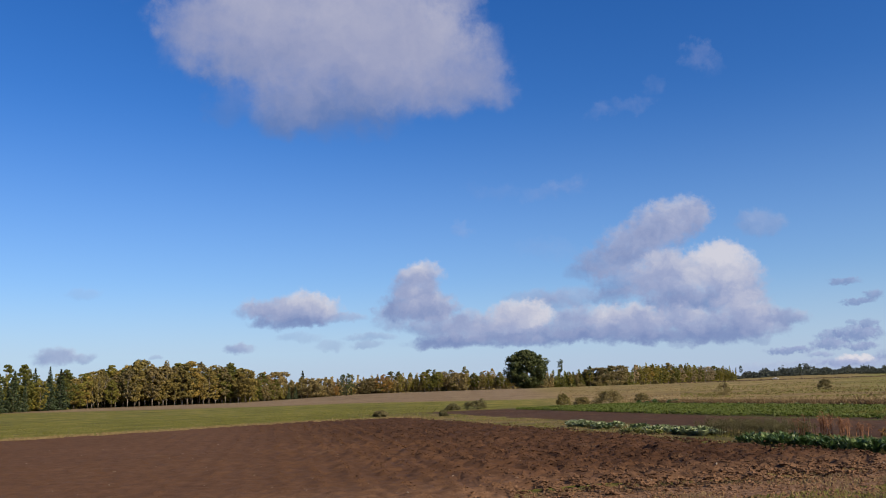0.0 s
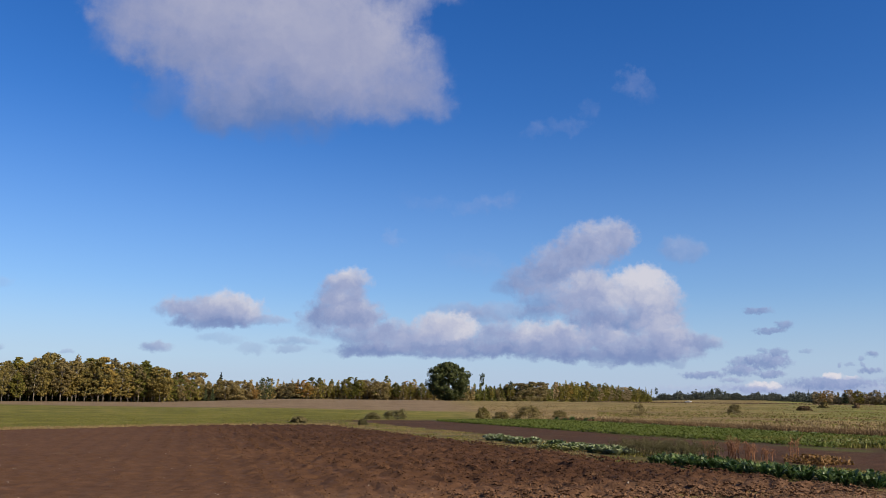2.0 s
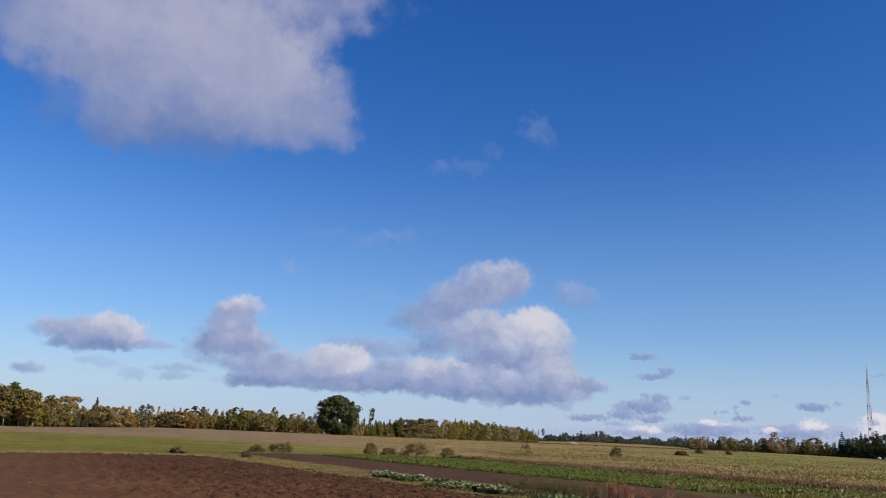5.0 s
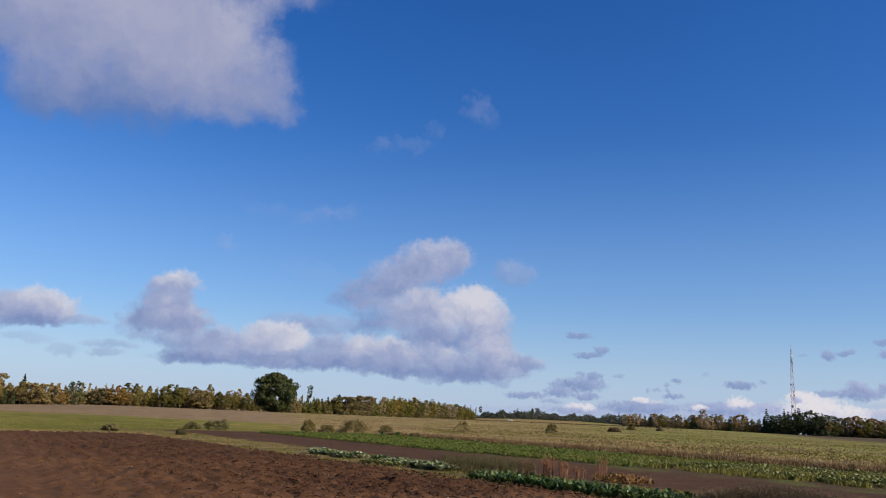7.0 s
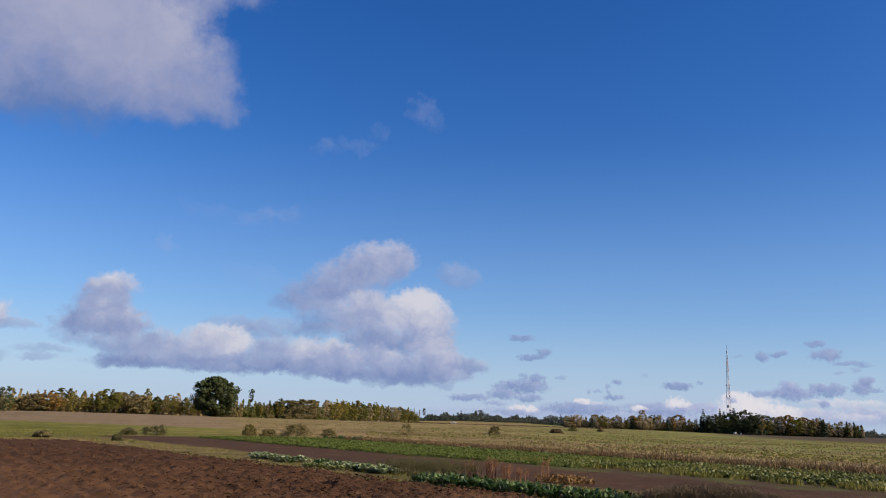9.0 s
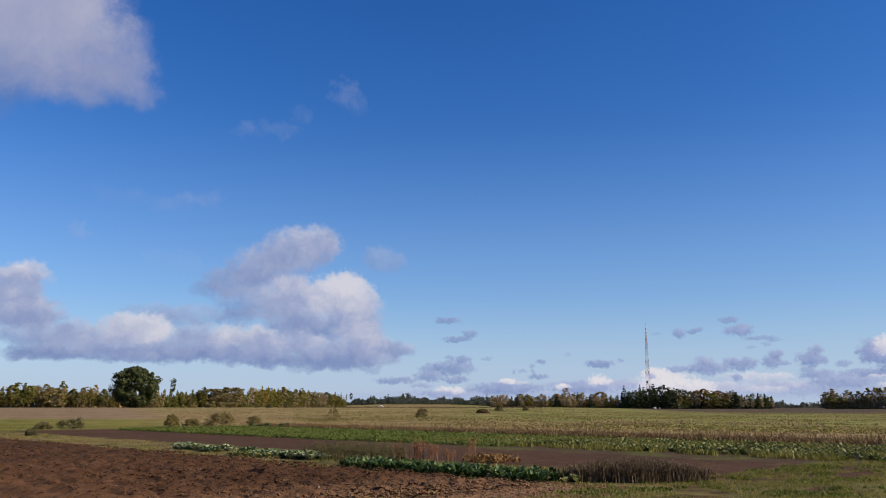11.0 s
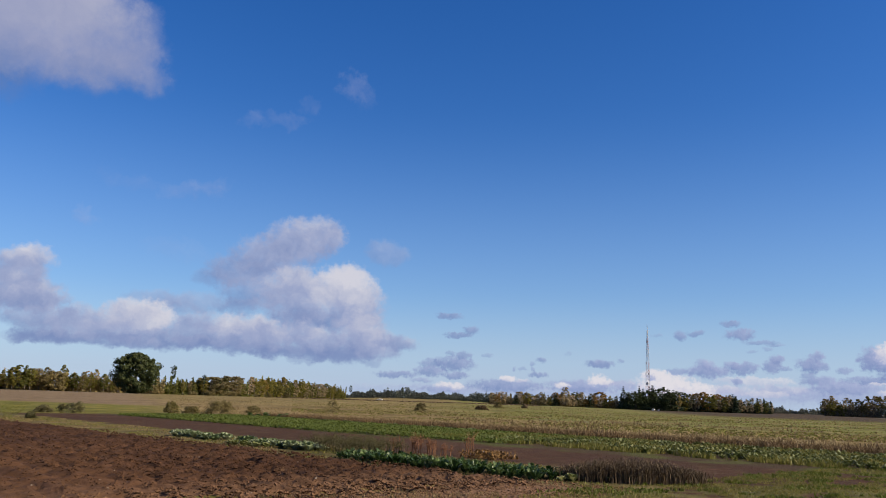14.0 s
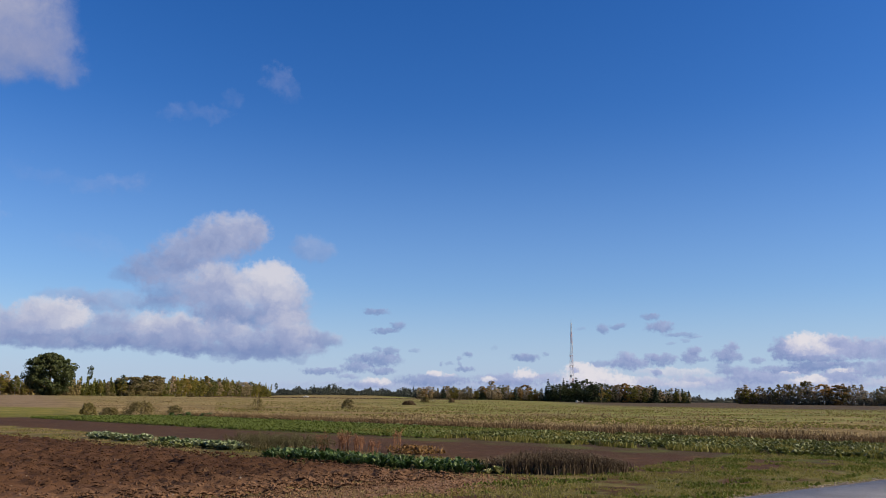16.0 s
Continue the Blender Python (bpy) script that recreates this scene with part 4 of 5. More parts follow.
# most clods of the harrowed part lie along the tine marks
tine = 0.72 * np.round((xy[:, 0] - 0.11 * xy[:, 1]) / 0.72 - 0.25) + 0.18 + 0.11 * xy[:, 1] + rng.normal(0, 0.07, n)
xy[:, 0] = np.where(rng.uniform(size=n) < 0.75 * (1 - 0.7 * sm(6, 11, xy[:, 0])), tine, xy[:, 0])
rough = sm(2.0, 8.5, xy[:, 0] + 1.5 * lattice(xy[:, 0], xy[:, 1], 3.0, 61))
keep = rng.uniform(size=len(xy)) < 0.05 + 0.30 * sm(-3, 3, xy[:, 0]) + 0.65 * rough
xy, rough = xy[keep], rough[keep]
size = (0.012 + 0.045 * rng.uniform(0, 1, len(xy)) ** 2.0) * (0.45 + 0.65 * rough)
lumps("soil_clods", xy, plough_height(xy[:, 0], xy[:, 1]) - 0.1 * size, size, M_PLOUGH, "loose brown clods lying on the ploughed soil")
xy = np.stack([rng.uniform(2, 15.5, 5200), rng.uniform(9.6, 12.9, 5200)], 1)
lumps("headland_clods", xy, np.full(len(xy), 0.005), rng.uniform(0.01, 0.045, len(xy)), M_PLOUGH, "crumbled pale soil along the field's headland")
xy = np.stack([rng.uniform(-8, 14, 150), 12.0 + 30 * rng.beta(1, 2.2, 150)], 1)
lumps("field_stones", xy, plough_height(xy[:, 0], xy[:, 1]) + 0.01, rng.uniform(0.010, 0.028, 150), M_STONE, "small pale stones scattered over the ploughed soil")


# ---- lane ----
def lane_edge(x):
    return 5.8 - 0.175 * (x - 15.1)


def build_lane():
    xs = np.arange(-60, 81, 0.5)
    wob = 0.05 * lattice(xs, xs * 0, 1.2, 31) + 0.03 * lattice(xs, xs * 0, 0.5, 32)
    vs, fs = [], []
    for x, w in zip(xs, wob):
        e = lane_edge(x)
        for dy, z in ((w, -0.02), (w - 0.02, 0.022), (-3.0, 0.06), (-5.9, 0.022), (-5.95, -0.02)):
            vs.append((x, e + dy, z))
    for i in range(len(xs) - 1):
        for j in range(4):
            fs.append((i * 5 + j, i * 5 + j + 1, i * 5 + 6 + j, i * 5 + 5 + j))
    road = part("road", raw_mesh("road", vs, fs, M_ASPHALT, True))
    tagged(road, "worn grey asphalt lane beside the grass verge", "road", kind="structure")
    n = 5000
    x = rng.uniform(6, 34, n)
    xy = np.stack([x, lane_edge(x) + rng.normal(0.06, 0.13, n)], 1)
    lumps("road_gravel", xy, np.full(n, 0.01), rng.uniform(0.008, 0.03, n), M_STONE, "loose pale gravel along the lane's edge")


build_lane()


# ---- grasses and low growth ----
def blades(name, xy, tall, wide, mat, label, category, lean=0.35, kink=True):
    """Single bent blades or stalks standing on the ground, joined."""
    n = len(xy)
    z0 = land(xy[:, 0], xy[:, 1])
    h = tall * rng.uniform(0.55, 1.3, n)
    a = rng.uniform(0, 6.28, n)
    side = np.stack([np.cos(a), np.sin(a), np.zeros(n)], 1) * (wide * rng.uniform(0.6, 1.4, n))[:, None] * 0.5
    b = rng.uniform(0, 6.28, n)
    bend = np.stack([np.cos(b), np.sin(b), np.zeros(n)], 1) * (h * lean * rng.uniform(0.1, 1, n))[:, None]
    foot = np.stack([xy[:, 0], xy[:, 1], z0 - 0.01], 1)
    up = np.array([0, 0, 1.0])
    mid = foot + bend * 0.35 + up * (h * 0.6)[:, None]
    tip = foot + bend + up * (h * (1 if not kink else 0.95))[:, None]
    v = np.stack([foot - side, foot + side, mid + side * 0.8, tip, mid - side * 0.8], 1).reshape(-1, 3)
    ob = part(name, raw_mesh(name, v, np.arange(n * 5).reshape(n, 5), mat))
    return tagged(ob, label, category, kind="stuff")


def scatter(n, x0, x1, y0, y1, cell=0.0, keep=0.5, seed=3):
    xy = np.stack([rng.uniform(x0, x1, n), rng.uniform(y0, y1, n)], 1)
    if cell:
        xy = xy[lattice(xy[:, 0], xy[:, 1], cell, seed) + 0.5 * lattice(xy[:, 0], xy[:, 1], cell * 0.35, seed + 1) > keep * 2 - 1]
    return xy


def above_lane(xy, gap=0.05):
    return xy[xy[:, 1] > lane_edge(xy[:, 0]) + gap]


v = above_lane(scatter(75000, 5, 34, 3.0, 10.4, 0.9, 0.36))
blades("verge_grass", v, 0.055, 0.016, M_GRASS, "short green and straw verge grass beside the lane", "grass", 1.1)
v = above_lane(scatter(18000, 12, 30, 5.5, 10.6, 0.8, 0.62, 9))
blades("broad_weeds", v, 0.07, 0.045, M_CARROT, "low broad-leaved weeds in the grass verge", "weeds", 0.9)
v = scatter(9000, 2, 15, 9.4, 12.6, 0.9, 0.66, 12)
blades("headland_grass", v, 0.06, 0.012, M_DRYGRASS, "sparse dry grass on the field's headland", "grass", 0.8)
v = scatter(16000, 13.8, 18.6, 10, 56, 0.9, 0.6, 14)
blades("garden_path_grass", v, 0.07, 0.03, M_GRASS, "rough grass between the field and the garden beds", "grass", 0.6)
v = scatter(12000, 14.0, 18.6, 16, 56, 1.3, 0.55, 17)
blades("garden_path_straw", v, 0.07, 0.03, M_DRYGRASS, "straw-coloured dry grass between the garden beds", "grass", 0.7)
x = rng.uniform(-14, 15, 5000)
v = np.stack([x, plough_far(x) + rng.normal(0.6, 0.8, 5000)], 1)
blades("field_edge_grass", v, 0.15, 0.05, M_DRYGRASS, "dry grass fringe at the ploughed field's far edge", "grass", 0.6)
x = rng.uniform(-22, 46, 34000)
v = np.stack([x, plough_far(x) + 0.8 + 50 * rng.beta(1, 2.0, 34000)], 1)
v = v[v[:, 0] < 15 + 0.35 * (v[:, 1] - 50)]
blades("sown_field_grass", v, 0.05, 0.06, M_GRASS, "young green crop over the field beyond the soil", "grass", 0.9)


# ---- garden beds ----
def bed(n, x0, x1, y0, y1, row=0.42, jitter=0.1):
    rows = np.arange(x0, x1, row)
    return np.stack([rng.choice(rows, n) + rng.normal(0, jitter, n), rng.uniform(y0, y1, n)], 1)


v = bed(46000, 25.9, 36.6, 24, 62)
v = v[(v[:, 0] > 25.0 + 1.8 * sm(45, 24, v[:, 1])) & (v[:, 1] < 64 + 0.3 * (v[:, 0] - 36))]
tops = np.stack([v[:, 0], v[:, 1], 0.02 + 0.13 * rng.uniform(0, 1, len(v)) ** 0.7], 1)
ob = part("carrot_bed", raw_mesh("carrot_bed", *leaves(tops, 0.13, facing=np.array([[0.0, -0.5, 0.8]]) + rng.normal(0, 0.5, (len(v), 3))), M_CARROT))
tagged(ob, "long bed of bright green feathery carrot tops", "vegetable bed", kind="stuff")


def rosette(n, spread, tall, width, head):
    """Cupped leaves round a head."""
    vs, fs = [], []
    for i in range(n):
        a = 2.4 * i + rng.uniform(-0.3, 0.3)
        t = i / n
        up = tall * (0.45 + 0.55 * t) * rng.uniform(0.8, 1.1)
        out = spread * (1.0 - 0.6 * t) * rng.uniform(0.85, 1.1)
        c, s = math.cos(a), math.sin(a)
        o = len(vs)
        for q, w, z in ((0.08, 0.25, 0.03), (0.55, 1.0, 0.55), (0.9, 0.85, 0.95), (1.08, 0.2, 0.86)):
            for sgn in (-1, 0, 1):
                rr, ww = out * q, sgn * width * w * 0.5
                lift = 0.05 * abs(sgn) * w + rng.uniform(-0.015, 0.015)
                vs.append((c * rr - s * ww, s * rr + c * ww, up * z + lift))
        for j in range(3):
            for m in range(2):
                p = o + j * 3 + m
                fs.append((p, p + 1, p + 4, p + 3))
    if head:
        bm = bmesh.new()
        bmesh.ops.create_icosphere(bm, subdivisions=2, radius=head)
        o = len(vs)
        vs.extend((p.co.x, p.co.y, p.co.z * 0.9 + tall * 0.55) for p in bm.verts)
        bm.verts.ensure_lookup_table()
        fs.extend(tuple(o + w.index for w in f.verts) for f in bm.faces)
        bm.free()
    return vs, fs


def plant(name, pieces, label, category, group):
    ob = new(name)
    tagged(ob, label, category, group)
    for pname, me in pieces:
        part(pname, me, ob)
    return ob


def put_copies(protos, spots, size=(0.85, 1.2)):
    """Sets the models out over the spots, the models themselves first."""
    for i, (x, y) in enumerate(spots):
        p = protos[i % len(protos)]
        m = Matrix.Translation((x, y, float(land(np.array(x), np.array(y))) - 0.01)) @ Matrix.Rotation(rng.uniform(0, 6.28), 4, "Z") @ Matrix.Scale(rng.uniform(*size), 4)
        if i < len(protos):
            p.matrix_basis = m
        else:
            clone(p, m)


def cabbage(mat, label, group):
    outer, inner = rosette(13, 0.36, 0.30, 0.30, 0), rosette(5, 0.16, 0.30, 0.18, 0.13)
    return plant("cabbage", [("outer_leaves", raw_mesh("outer_leaves", *outer, mat)), ("head", raw_mesh("head", *inner, mat))], label, "cabbage", group)


blue = [cabbage(M_CABBAGE, "large blue-green cabbage with waxy spreading leaves", "cabbages by the ploughed field") for _ in range(3)]
spots = [(16.1 + 0.55 * j + rng.normal(0, 0.06), 28.9 + 0.42 * i + rng.normal(0, 0.07)) for j in range(2) for i in range(9)]
spots += [(16.0 + 0.55 * j + rng.normal(0, 0.06), 22.6 + 0.42 * i + rng.normal(0, 0.07)) for j in range(2) for i in range(11)]
put_copies(blue, spots, (0.72, 1.0))
light = [cabbage(M_CABBAGE2, "yellow-green loose cabbage at the bed's edge", "cabbages by the ploughed field") for _ in range(2)]
put_copies(light, [(15.4 + rng.normal(0, 0.1), 24.4 + 0.42 * i) for i in range(6)], (0.5, 0.75))


def beet():
    """Upright glossy leaves on stalks."""
    vs, fs, sv, sf = [], [], [], []
    for i in range(22):
        a, tilt = rng.uniform(0, 6.28), rng.uniform(0.15, 0.75)
        length = rng.uniform(0.30, 0.50)
        d = np.array([math.cos(a) * math.sin(tilt), math.sin(a) * math.sin(tilt), math.cos(tilt)])
        side = np.cross(d, (0, 0, 1.0))
        side /= np.linalg.norm(side)
        stem = [np.zeros(3), d * length * 0.45]
        v, f = tube(stem, (0.010, 0.007), 3)
        n = len(sv)
        sv.extend(v)
        sf.extend(tuple(q + n for q in g) for g in f)
        o = len(vs)
        for t, w, drop in ((0.38, 0.02, 0), (0.6, 0.048, 0.0), (0.82, 0.056, -0.02), (1.0, 0.036, -0.06), (1.08, 0.008, -0.1)):
            c = d * length * t + np.array([d[0], d[1], 0]) * max(0, t - 0.7) * 0.2 + np.array([0, 0, drop])
            for sgn in (-1, 0, 1):
                vs.append(c + side * sgn * w + np.array([0, 0, 0.018 * abs(sgn)]) + rng.normal(0, 0.006, 3))
        for j in range(4):
            for m in range(2):
                p = o + j * 3 + m
                fs.append((p, p + 1, p + 4, p + 3))
    return plant("beet_plant", [("leaves", raw_mesh("leaves", vs, fs, M_BEET)), ("stalk", raw_mesh("stalk", sv, sf, M_BEET))], "leafy beet plant with glossy dark green leaves", "beet plant", "row of leafy beets")


beets = [beet() for _ in range(4)]
spots = []
for j in range(4):
    y = 12.2 + rng.uniform(0, 0.2) - 0.15 * j
    while y < 19.4:
        spots.append((14.75 + 0.36 * j + 0.10 * max(0, 14.5 - y) + rng.normal(0, 0.05), y))
        y += rng.uniform(0.20, 0.30)
put_copies(beets, spots, (0.5, 0.78))

# pale cabbage bed beyond the second soil strip
pieces_v, pieces_f, o = [], [], 0
for x in np.arange(28.6, 36.9, 0.5):
    y = 5.2 - 0.1 * (x - 28)
    while y < 27.5 - 0.5 * (x - 28.6):
        if rng.uniform() < 0.86:
            v, f = rosette(8, 0.33, 0.30, 0.30, 0)
            v = np.array(v) * rng.uniform(0.5, 0.85) + np.array([x + rng.normal(0, 0.1), y, -0.01])
            pieces_v.append(v)
            pieces_f.extend(tuple(q + o for q in g) for g in f)
            o += len(v)
        y += rng.uniform(0.36, 0.5)
tagged(part("cabbage_bed", raw_mesh("cabbage_bed", np.concatenate(pieces_v), pieces_f, M_CABBAGE2)), "wide bed of pale green cabbages in rows", "vegetable bed", kind="stuff")
v = scatter(30000, 27.6, 37, 3.0, 30, 1.2, 0.5, 41)
v = above_lane(v, 0.3)
blades("bed_weeds", v, 0.20, 0.05, M_GRASS, "yellow-green weeds grown through the cabbage bed", "weeds", 0.7)
pieces_v, pieces_f, o = [], [], 0
for y in np.arange(34, 62, 0.7):
    v, f = rosette(7, 0.3, 0.24, 0.3, 0)
    v = np.array(v) * rng.uniform(0.5, 0.9) + np.array([37.2 + 0.05 * (y - 40) + rng.normal(0, 0.15), y, -0.01])
    pieces_v.append(v)
    pieces_f.extend(tuple(q + o for q in g) for g in f)
    o += len(v)
tagged(part("cabbage_row", raw_mesh("cabbage_row", np.concatenate(pieces_v), pieces_f, M_CABBAGE)), "single row of pale cabbages behind the carrots", "vegetable bed", kind="stuff")
dark = [plant("kale_plant", [("leaves", raw_mesh("leaves", *rosette(16, 0.5, 0.6, 0.34, 0), M_BEET))], "dark green kale plant behind the carrot bed", "kale", "kale plants") for _ in range(2)]
put_copies(dark, [(36.6 + 0.5 * i + rng.normal(0, 0.1), 60.2 - 0.6 * i + rng.normal(0, 0.2)) for i in range(5)], (0.55, 0.8))


# ---- withered weeds ----
def belt(n, x0, x1, y0, y1):
    return np.stack([x0 + (x1 - x0) * rng.beta(1, 1.8, n), rng.uniform(y0, y1, n)], 1)


v = belt(30000, 37.8, 41.5, 4, 62)
blades("red_weed_belt", v, 0.30, 0.05, M_REDWEED, "belt of red-brown withered weeds along the garden", "weeds", 0.7)
v = scatter(2600, 38, 44, 4, 66, 2.5, 0.55, 71)
blades("tall_dry_weeds", v, 0.45, 0.035, M_REDWEED, "scattered taller withered weeds above the grass", "weeds", 0.35)
blades("straw_belt", belt(15000, 39.5, 54, 3, 80), 0.20, 0.06, M_DRYGRASS, "tall straw-coloured grass along the garden", "grass", 0.9)
az, r = rng.uniform(33, 51, 3000), rng.normal(400, 9, 3000)
blades("ditch_weeds", np.stack([r * np.sin(np.radians(az)), r * np.cos(np.radians(az))], 1), 0.42, 0.9, M_DEADWEED, "dark line of weeds along a far ditch", "weeds", 0.3)


def tufts(name, n, az0, az1, r0, r1, tall, wide, mat, label, cell, keep, seed):
    """Clumped tufts over the open meadow, thinning with distance."""
    az, r = rng.uniform(az0, az1, n), r0 * (r1 / r0) ** rng.uniform(0, 1, n)
    xy = np.stack([r * np.sin(np.radians(az)), r * np.cos(np.radians(az))], 1)
    xy = xy[(lattice(xy[:, 0], xy[:, 1], cell, seed) + 0.6 * lattice(xy[:, 0], xy[:, 1], cell * 0.3, seed + 1) > keep) & (xy[:, 0] > 44)]
    return blades(name, xy, tall, wide, mat, label, "grass", 0.8)


tufts("meadow_straw", 20000, 26, 78, 52, 330, 0.13, 0.16, M_DRYGRASS, "pale straw tufts standing in the meadow", 9.0, -0.1, 81)
tufts("meadow_grass", 30000, 34, 78, 60, 260, 0.09, 0.20, M_GRASS, "green grass tufts spread through the meadow", 11.0, 0.0, 83)
tufts("meadow_dock_stalks", 5000, 26, 78, 50, 220, 0.28, 0.06, M_REDWEED, "thin brown stalks scattered over the meadow", 14.0, 0.2, 85)


def thicket(name, spots, tall, mat, label, wide=0.012, twigs=5, seeds=0.0, category="weeds", parts=("stem", "seed"), ease=0.0):
    """Upright withered stalks with side twigs, and seed heads as a part of their own."""
    ob = new(name)
    tagged(ob, label, category)
    sv, sf, heads = [], [], []
    mid = np.mean(spots, axis=0)
    for x, y in spots:
        h = tall * rng.uniform(0.6, 1.15) * (1 - ease * min(1.0, math.hypot(x - mid[0], y - mid[1]) / 1.6) ** 2)
        lean = rng.normal(0, 0.1, 2) * h
        p = [np.array([x, y, -0.02]), np.array([x + lean[0] * 0.4, y + lean[1] * 0.4, h * 0.55]), np.array([x + lean[0], y + lean[1], h])]
        pieces = [tube(p, (wide, wide * 0.8, wide * 0.35), 3)]
        for _ in range(twigs):
            t = rng.uniform(0.35, 0.95)
            b = p[0] + (p[2] - p[0]) * t
            e = b + np.array([*rng.normal(0, 0.09, 2), rng.uniform(0.08, 0.2)]) * (tall / 0.7)
            pieces.append(tube([b, e], (wide * 0.5, wide * 0.25), 3))
            if seeds:
                heads.append(e + rng.normal(0, 0.03, (int(seeds), 3)))
        if seeds:
            heads.append(np.linspace(p[1], p[2], int(seeds) * 4) + rng.normal(0, 0.03, (int(seeds) * 4, 3)))
        v, f = join(pieces)
        n = len(sv)
        sv.extend(v)
        sf.extend(tuple(q + n for q in g) for g in f)
    part(parts[0], raw_mesh(parts[0], sv, sf, mat), ob)
    if seeds:
        ob.children[0]["kind"] = "stuff"
        tagged(part(parts[1], raw_mesh(parts[1], *leaves(np.concatenate(heads), 0.024), mat), ob), kind="stuff")
    return ob


n = 900
a, q = rng.uniform(0, 6.28, n), np.sqrt(rng.uniform(0, 1, n))
spots = np.stack([17.1 + np.cos(a) * q * 1.0 + np.sin(a) * q * 0.9, 11.1 - np.sin(a) * q * 1.3], 1)
base = spots[rng.integers(0, n, 4200)] + rng.normal(0, 0.12, (4200, 2))
blades("dead_grass", base, 0.26, 0.022, M_DEADWEED, "dead brown grass at the foot of the weed thicket", "grass", 0.5)
thicket("dead_weed_thicket", spots, 0.45, M_DEADWEED, "dense thicket of dead grey-brown weed stalks", 0.011, 6, 2, ease=0.55)
spots = np.stack([rng.uniform(16.4, 18.0, 240), rng.uniform(19.8, 23.8, 240)], 1)
thicket("weed_clump", spots, 0.45, M_WEED, "grey-green seeding weeds behind the beets", 0.010, 5, 9)
for x, y, h, m in ((17.7, 20.3, 0.50, 9), (18.25, 19.9, 0.56, 13), (18.6, 19.55, 0.46, 12), (19.0, 19.2, 0.34, 8), (19.5, 18.8, 0.60, 6)):
    s = np.stack([x + rng.normal(0, 0.10, m), y + rng.normal(0, 0.10, m)], 1)
    ob = thicket("dock_plant", s, h, M_RUST, "rusty red withered dock with seed spikes", 0.013, 4, 10)
    ob["group"] = "withered docks behind the beets"
heads = np.stack([rng.uniform(18.9, 20.2, 520), 18.6 - rng.uniform(0, 1.4, 520), 0.22 * rng.uniform(0, 1, 520) ** 1.4], 1)
ob = part("withered_leaf_heap", raw_mesh("withered_leaf_heap", *leaves(heads, 0.11), M_GOLD))
tagged(ob, "low golden-brown heap of withered leaves", "leaves", kind="stuff")
yel = [plant("yellow_cabbage", [("leaves", raw_mesh("leaves", *rosette(9, 0.22, 0.2, 0.2, 0.08), M_CABBAGE2))], "small yellowing cabbage in the weedy row", "cabbage", "yellowed cabbages") for _ in range(2)]
put_copies(yel, [(15.5 + 0.22 * i + rng.normal(0, 0.05), 11.95 - 0.20 * i + rng.normal(0, 0.05)) for i in range(11)], (0.6, 1.1))


# ---- bushes on the fields ----
def bush(x, y, wide, tall, mat, label, size=0.08, n=60, per=80):
    ob = broadleaf("bush", tall * 0.72, wide * 0.72, 0.05, mat, M_BARK, label, "bush", crown="brush", n_clumps=n, per=per, size=size, trunk_r=0.04, open_crown=0.15, fine=1.25)
    ob.matrix_basis = Matrix.Translation((x, y, float(land(np.array(x), np.array(y))) - 0.03))
    return ob


bush(33.4, 68.0, 2.0, 1.5, M_YELLOW, "yellowing bush at the end of the garden")
bush(35.6, 68.5, 2.2, 0.9, M_OLIVE, "low olive bush at the end of the garden")
bush(37.6, 67.0, 4.6, 1.6, M_OLIVE, "broad olive-brown bush beyond the carrots", n=80)
bush(41.5, 68.0, 2.4, 1.1, M_OLIVE, "small olive-brown bush beyond the carrots")
bush(59.7, 80.1, 2.8, 2.2, M_OLIVE, "loose twiggy shrub standing alone in the meadow", n=30)
bush(85.9, 92.8, 2.8, 1.9, M_OLIVE, "round olive-brown bush in the meadow")
bush(150, 134.5, 3.0, 1.9, M_OLIVE, "small brown bush far out in the meadow", 0.2)
bush(156, 131, 2.2, 1.5, M_PURPLE, "small bush far out in the meadow", 0.2)
bush(120, 112, 4.0, 1.1, M_REDWEED, "low reddish clump of weeds in the meadow", 0.2)
bush(24.4, 66.0, 3.2, 1.2, M_WEED, "olive weed clump at the green field's edge", n=36)
bush(22.4, 66.5, 2.0, 0.8, M_WEED, "low weed clump at the green field's edge")
bush(16.7, 51.6, 0.9, 0.55, M_WEED, "small weed tuft at the soil's edge", 0.1)
bush(13.8, 57.0, 1.6, 0.6, M_WEED, "small weed tuft in the green field", 0.1)
for az, r, w, h in ((32.4, 360, 4.0, 2.2), (33.6, 365, 4.5, 3.0), (31.6, 350, 3.0, 1.6), (29.8, 385, 10, 3.0), (28.6, 380, 7, 2.6), (27.4, 375, 6, 2.4)):
    bush(*polar(az, r), w, h, M_OLIVE, "dark low bush before the wood's edge", 0.4, 30)


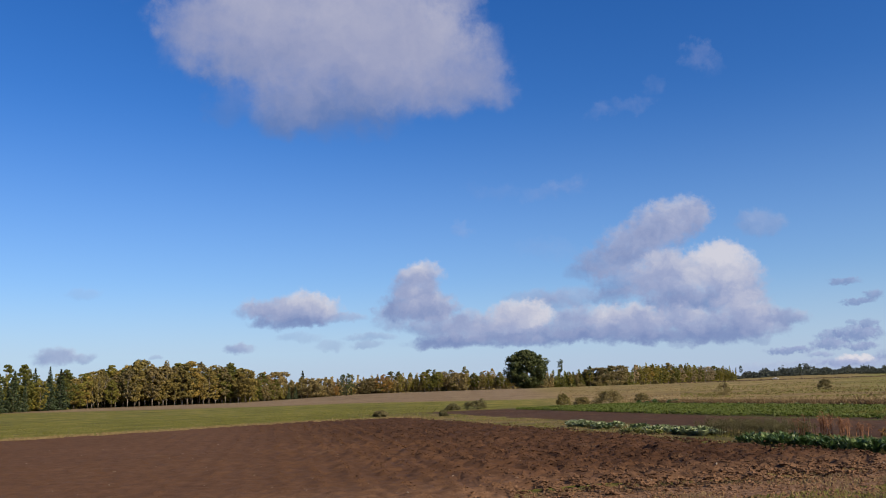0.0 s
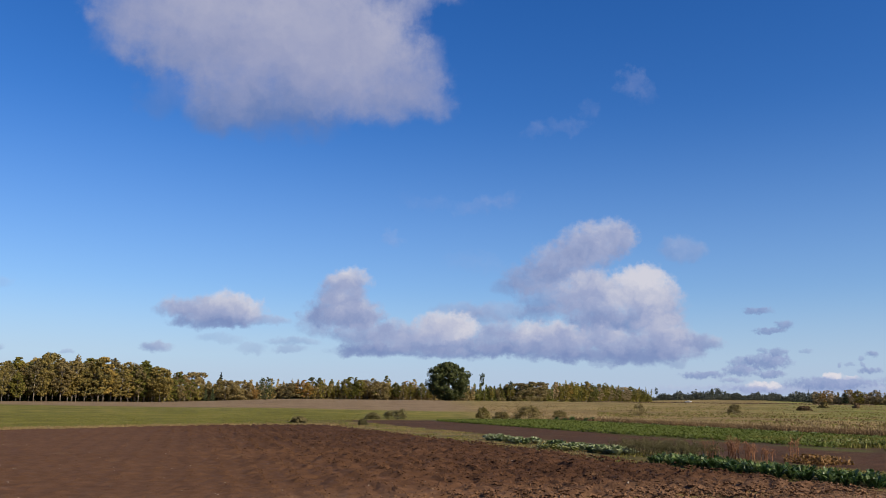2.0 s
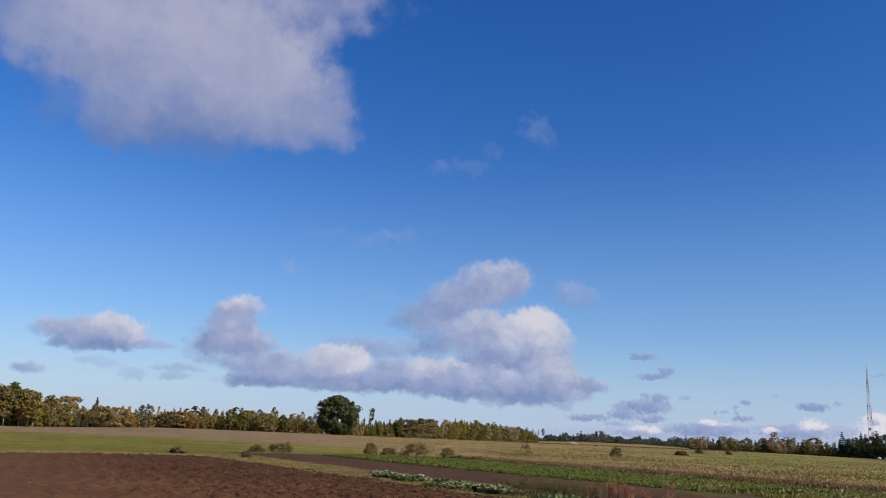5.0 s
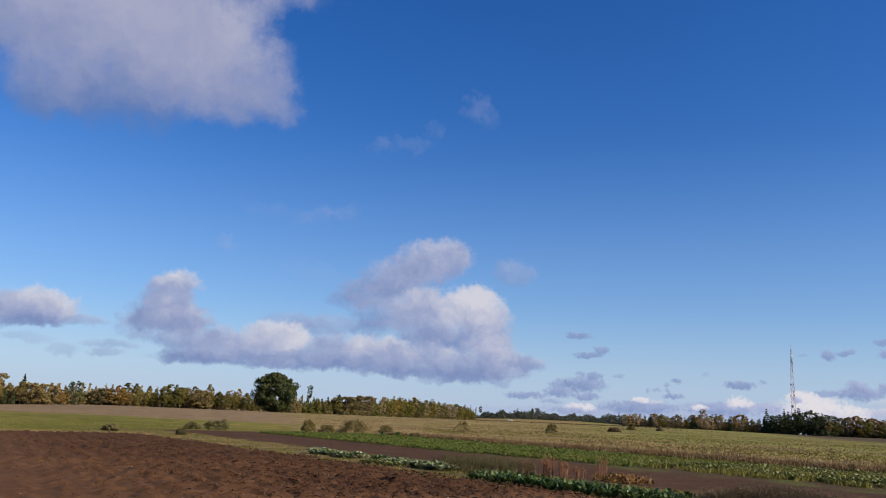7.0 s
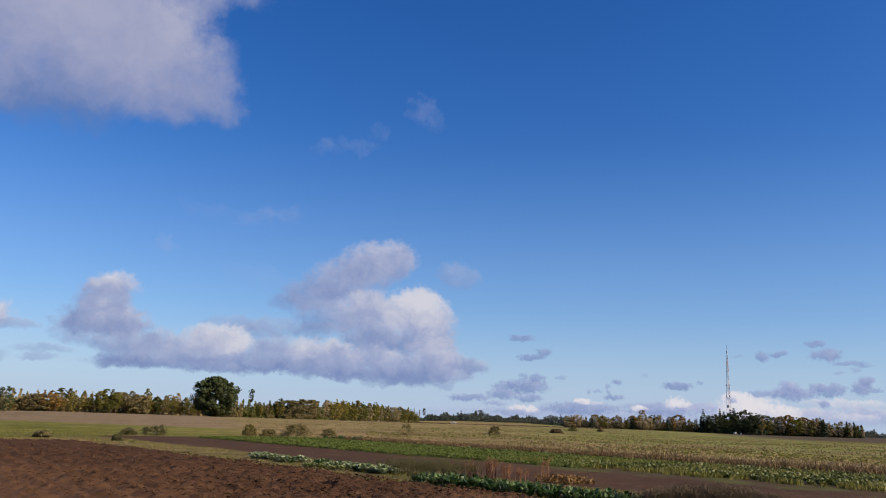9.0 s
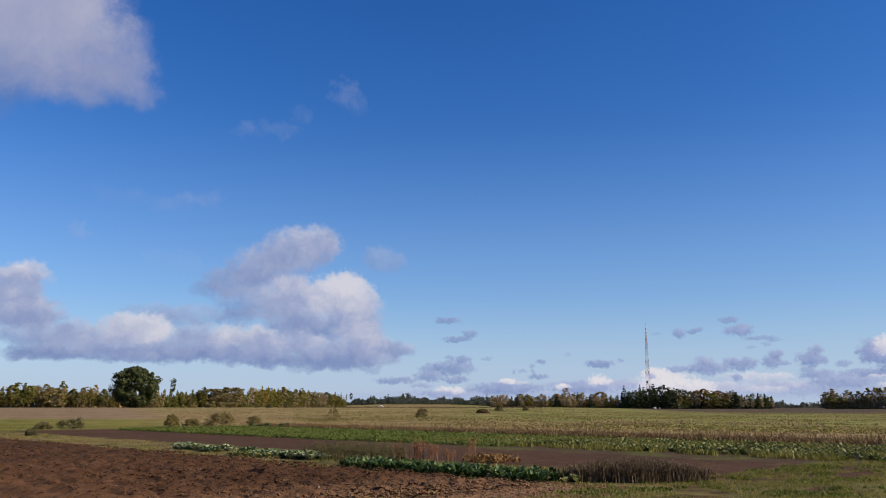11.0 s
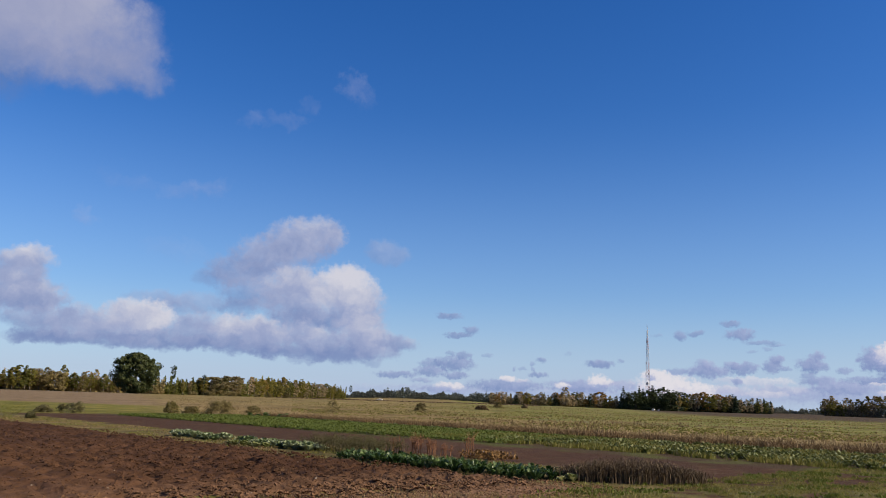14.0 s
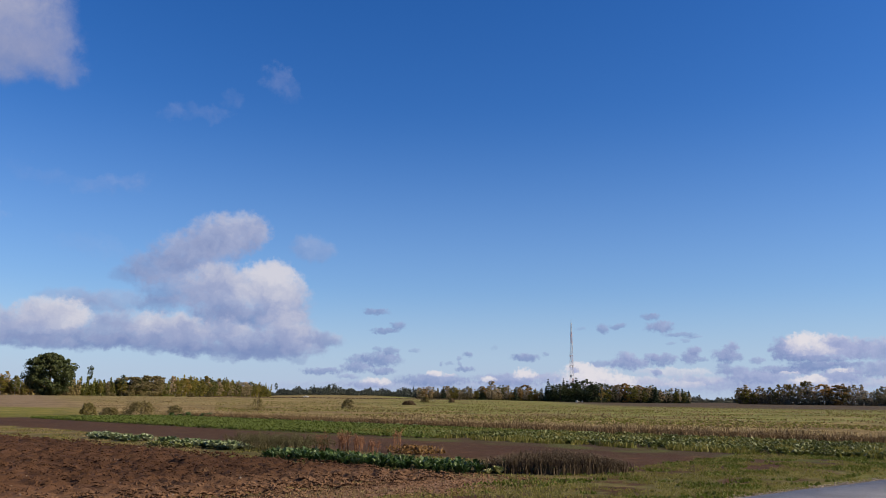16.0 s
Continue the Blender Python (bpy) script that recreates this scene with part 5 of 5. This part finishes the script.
# ---- distant woods ----
def far_wood(name, az0, az1, r0, r1, n, tall, label):
    """A far belt of trees too small to tell apart."""
    pts = []
    for az in rng.uniform(az0, az1, n):
        r = rng.uniform(r0, r1)
        x, y, z = stand(az, r)
        roll = 0.75 + 0.3 * math.sin(az * 1.7) * math.sin(az * 0.61 + 1.0) + 0.15 * math.sin(az * 5.3)
        h, w = roll * tall * rng.uniform(0.35, 1.1) ** 1.2, tall * rng.uniform(0.12, 0.3)
        if rng.uniform() < 0.04:
            h *= 1.35
        t = rng.uniform(0, 1, 70)
        pointed = rng.uniform() < 0.45
        env = (1 - t) * 1.1 + 0.05 if pointed else np.sqrt(np.maximum(0.05, 1 - (2 * t - 1) ** 2))
        a = rng.uniform(0, 6.28, 70)
        q = np.sqrt(rng.uniform(0.1, 1, 70))
        pts.append(np.stack([x + np.cos(a) * env * w * q, y + np.sin(a) * env * w * q, z + t * h], 1))
    ob = part(name, raw_mesh(name, *leaves(np.concatenate(pts), tall * 0.13), M_FAR))
    tagged(ob, label, "woods", kind="stuff")


far_wood("distant_woods", 36.5, 52, 1120, 1300, 1300, 12, "dark distant mixed forest on the skyline")
far_wood("distant_woods", 62, 72, 1450, 1600, 420, 14, "far forest tinted hazy blue, seen between the groves")
far_wood("distant_woods", 50, 62, 1000, 1100, 600, 11, "distant forest behind the grove")


# ---- mast and far buildings ----
def build_mast():
    x, y, z = stand(58.24, 850)
    mast = new("radio_mast")
    tagged(mast, "tall red and white lattice radio mast behind the grove", "mast")
    top, half = 74.0, 2.4
    corner = [np.array([math.cos(a), math.sin(a)]) for a in (0.4, 0.4 + 2.094, 0.4 + 4.189)]
    width = lambda h: half * (1 - h / top) ** 0.85 + 0.35
    hs = np.linspace(0, top, 25)
    for c in corner:
        part("leg", raw_mesh("leg", *tube([(*(c * width(h)), h) for h in hs], [0.15] * 25, 5), M_BAND), mast)
    for j in range(24):
        for i in range(3):
            a, b = corner[i], corner[(i + 1) % 3]
            for h in (hs[j + 1], hs[j]):
                part("brace", raw_mesh("brace", *tube([(*(a * width(hs[j])), hs[j]), (*(b * width(h)), h)], (0.07, 0.07), 3), M_BAND), mast)
    part("top_pole", raw_mesh("top_pole", *tube([(0, 0, 73), (0, 0, 79)], (0.22, 0.12), 5), M_BAND), mast)
    for h, a, s in ((16, 0.3, 1.2), (16, 2.6, 1.2), (24, 1.0, 1.1), (24, 3.6, 1.1), (33, 0.2, 0.9), (33, 3.0, 0.8), (43, 1.2, 0.8), (55, 4.0, 0.7), (63, 0.6, 0.6)):
        c = np.array([math.cos(a), math.sin(a), 0]) * (width(h) + 0.7)
        part("antenna", raw_mesh("antenna", *tube([(c[0], c[1], h - s), (c[0], c[1], h + s)], (0.6, 0.6), 8), M_STEEL), mast)
    mast.matrix_basis = Matrix.Translation((x, y, z)) @ Matrix.Scale(1.075, 4)


build_mast()


def shed(az, r, w, d, h, turn, label):
    x, y, z = stand(az, r)
    ob = new("farm_building")
    tagged(ob, label, "building")
    v = [(-w, -d, 0), (w, -d, 0), (w, d, 0), (-w, d, 0), (-w, -d, h), (w, -d, h), (w, d, h), (-w, d, h), (-w, 0, h * 1.5), (w, 0, h * 1.5)]
    part("wall", raw_mesh("wall", v, [(0, 1, 5, 4), (1, 2, 6, 9, 5), (2, 3, 7, 6), (3, 0, 4, 8, 7)], M_WHITE), ob)
    e, t = 0.4, 0.12
    q = h * 1.5
    rv = []
    for dz in (0, t):
        rv += [(-w - e, -d - e, h - 0.2 + dz), (w + e, -d - e, h - 0.2 + dz), (w + e, 0, q + dz), (-w - e, 0, q + dz), (w + e, d + e, h - 0.2 + dz), (-w - e, d + e, h - 0.2 + dz)]
    rf = [(6, 7, 8, 9), (9, 8, 10, 11), (1, 0, 3, 2), (2, 3, 5, 4), (0, 1, 7, 6), (5, 11, 10, 4), (0, 6, 9, 3), (3, 9, 11, 5), (1, 2, 8, 7), (2, 4, 10, 8)]
    part("roof", raw_mesh("roof", rv, rf, M_ROOF), ob)
    dv = [(a, -d - 0.05, b) for a, b in ((-0.6, 0), (0.6, 0), (0.6, 2.0), (-0.6, 2.0))]
    part("door", raw_mesh("door", dv + [(p[0], -d - 0.01, p[2]) for p in dv], [(0, 1, 2, 3), (0, 3, 7, 4), (1, 5, 6, 2), (3, 2, 6, 7)], M_BARK), ob)
    ob.matrix_basis = Matrix.Translation((x, y, z - 0.1)) @ Matrix.Rotation(radians(turn), 4, "Z")


shed(39.95, 640, 2.2, 1.8, 1.0, 40, "small farm building with a pale roof far across the meadow")
shed(58.55, 706, 1.0, 0.8, 1.0, 10, "small white shed under the dark spruces")
shed(58.9, 707, 0.7, 0.6, 0.9, 30, "small white hut under the dark spruces")
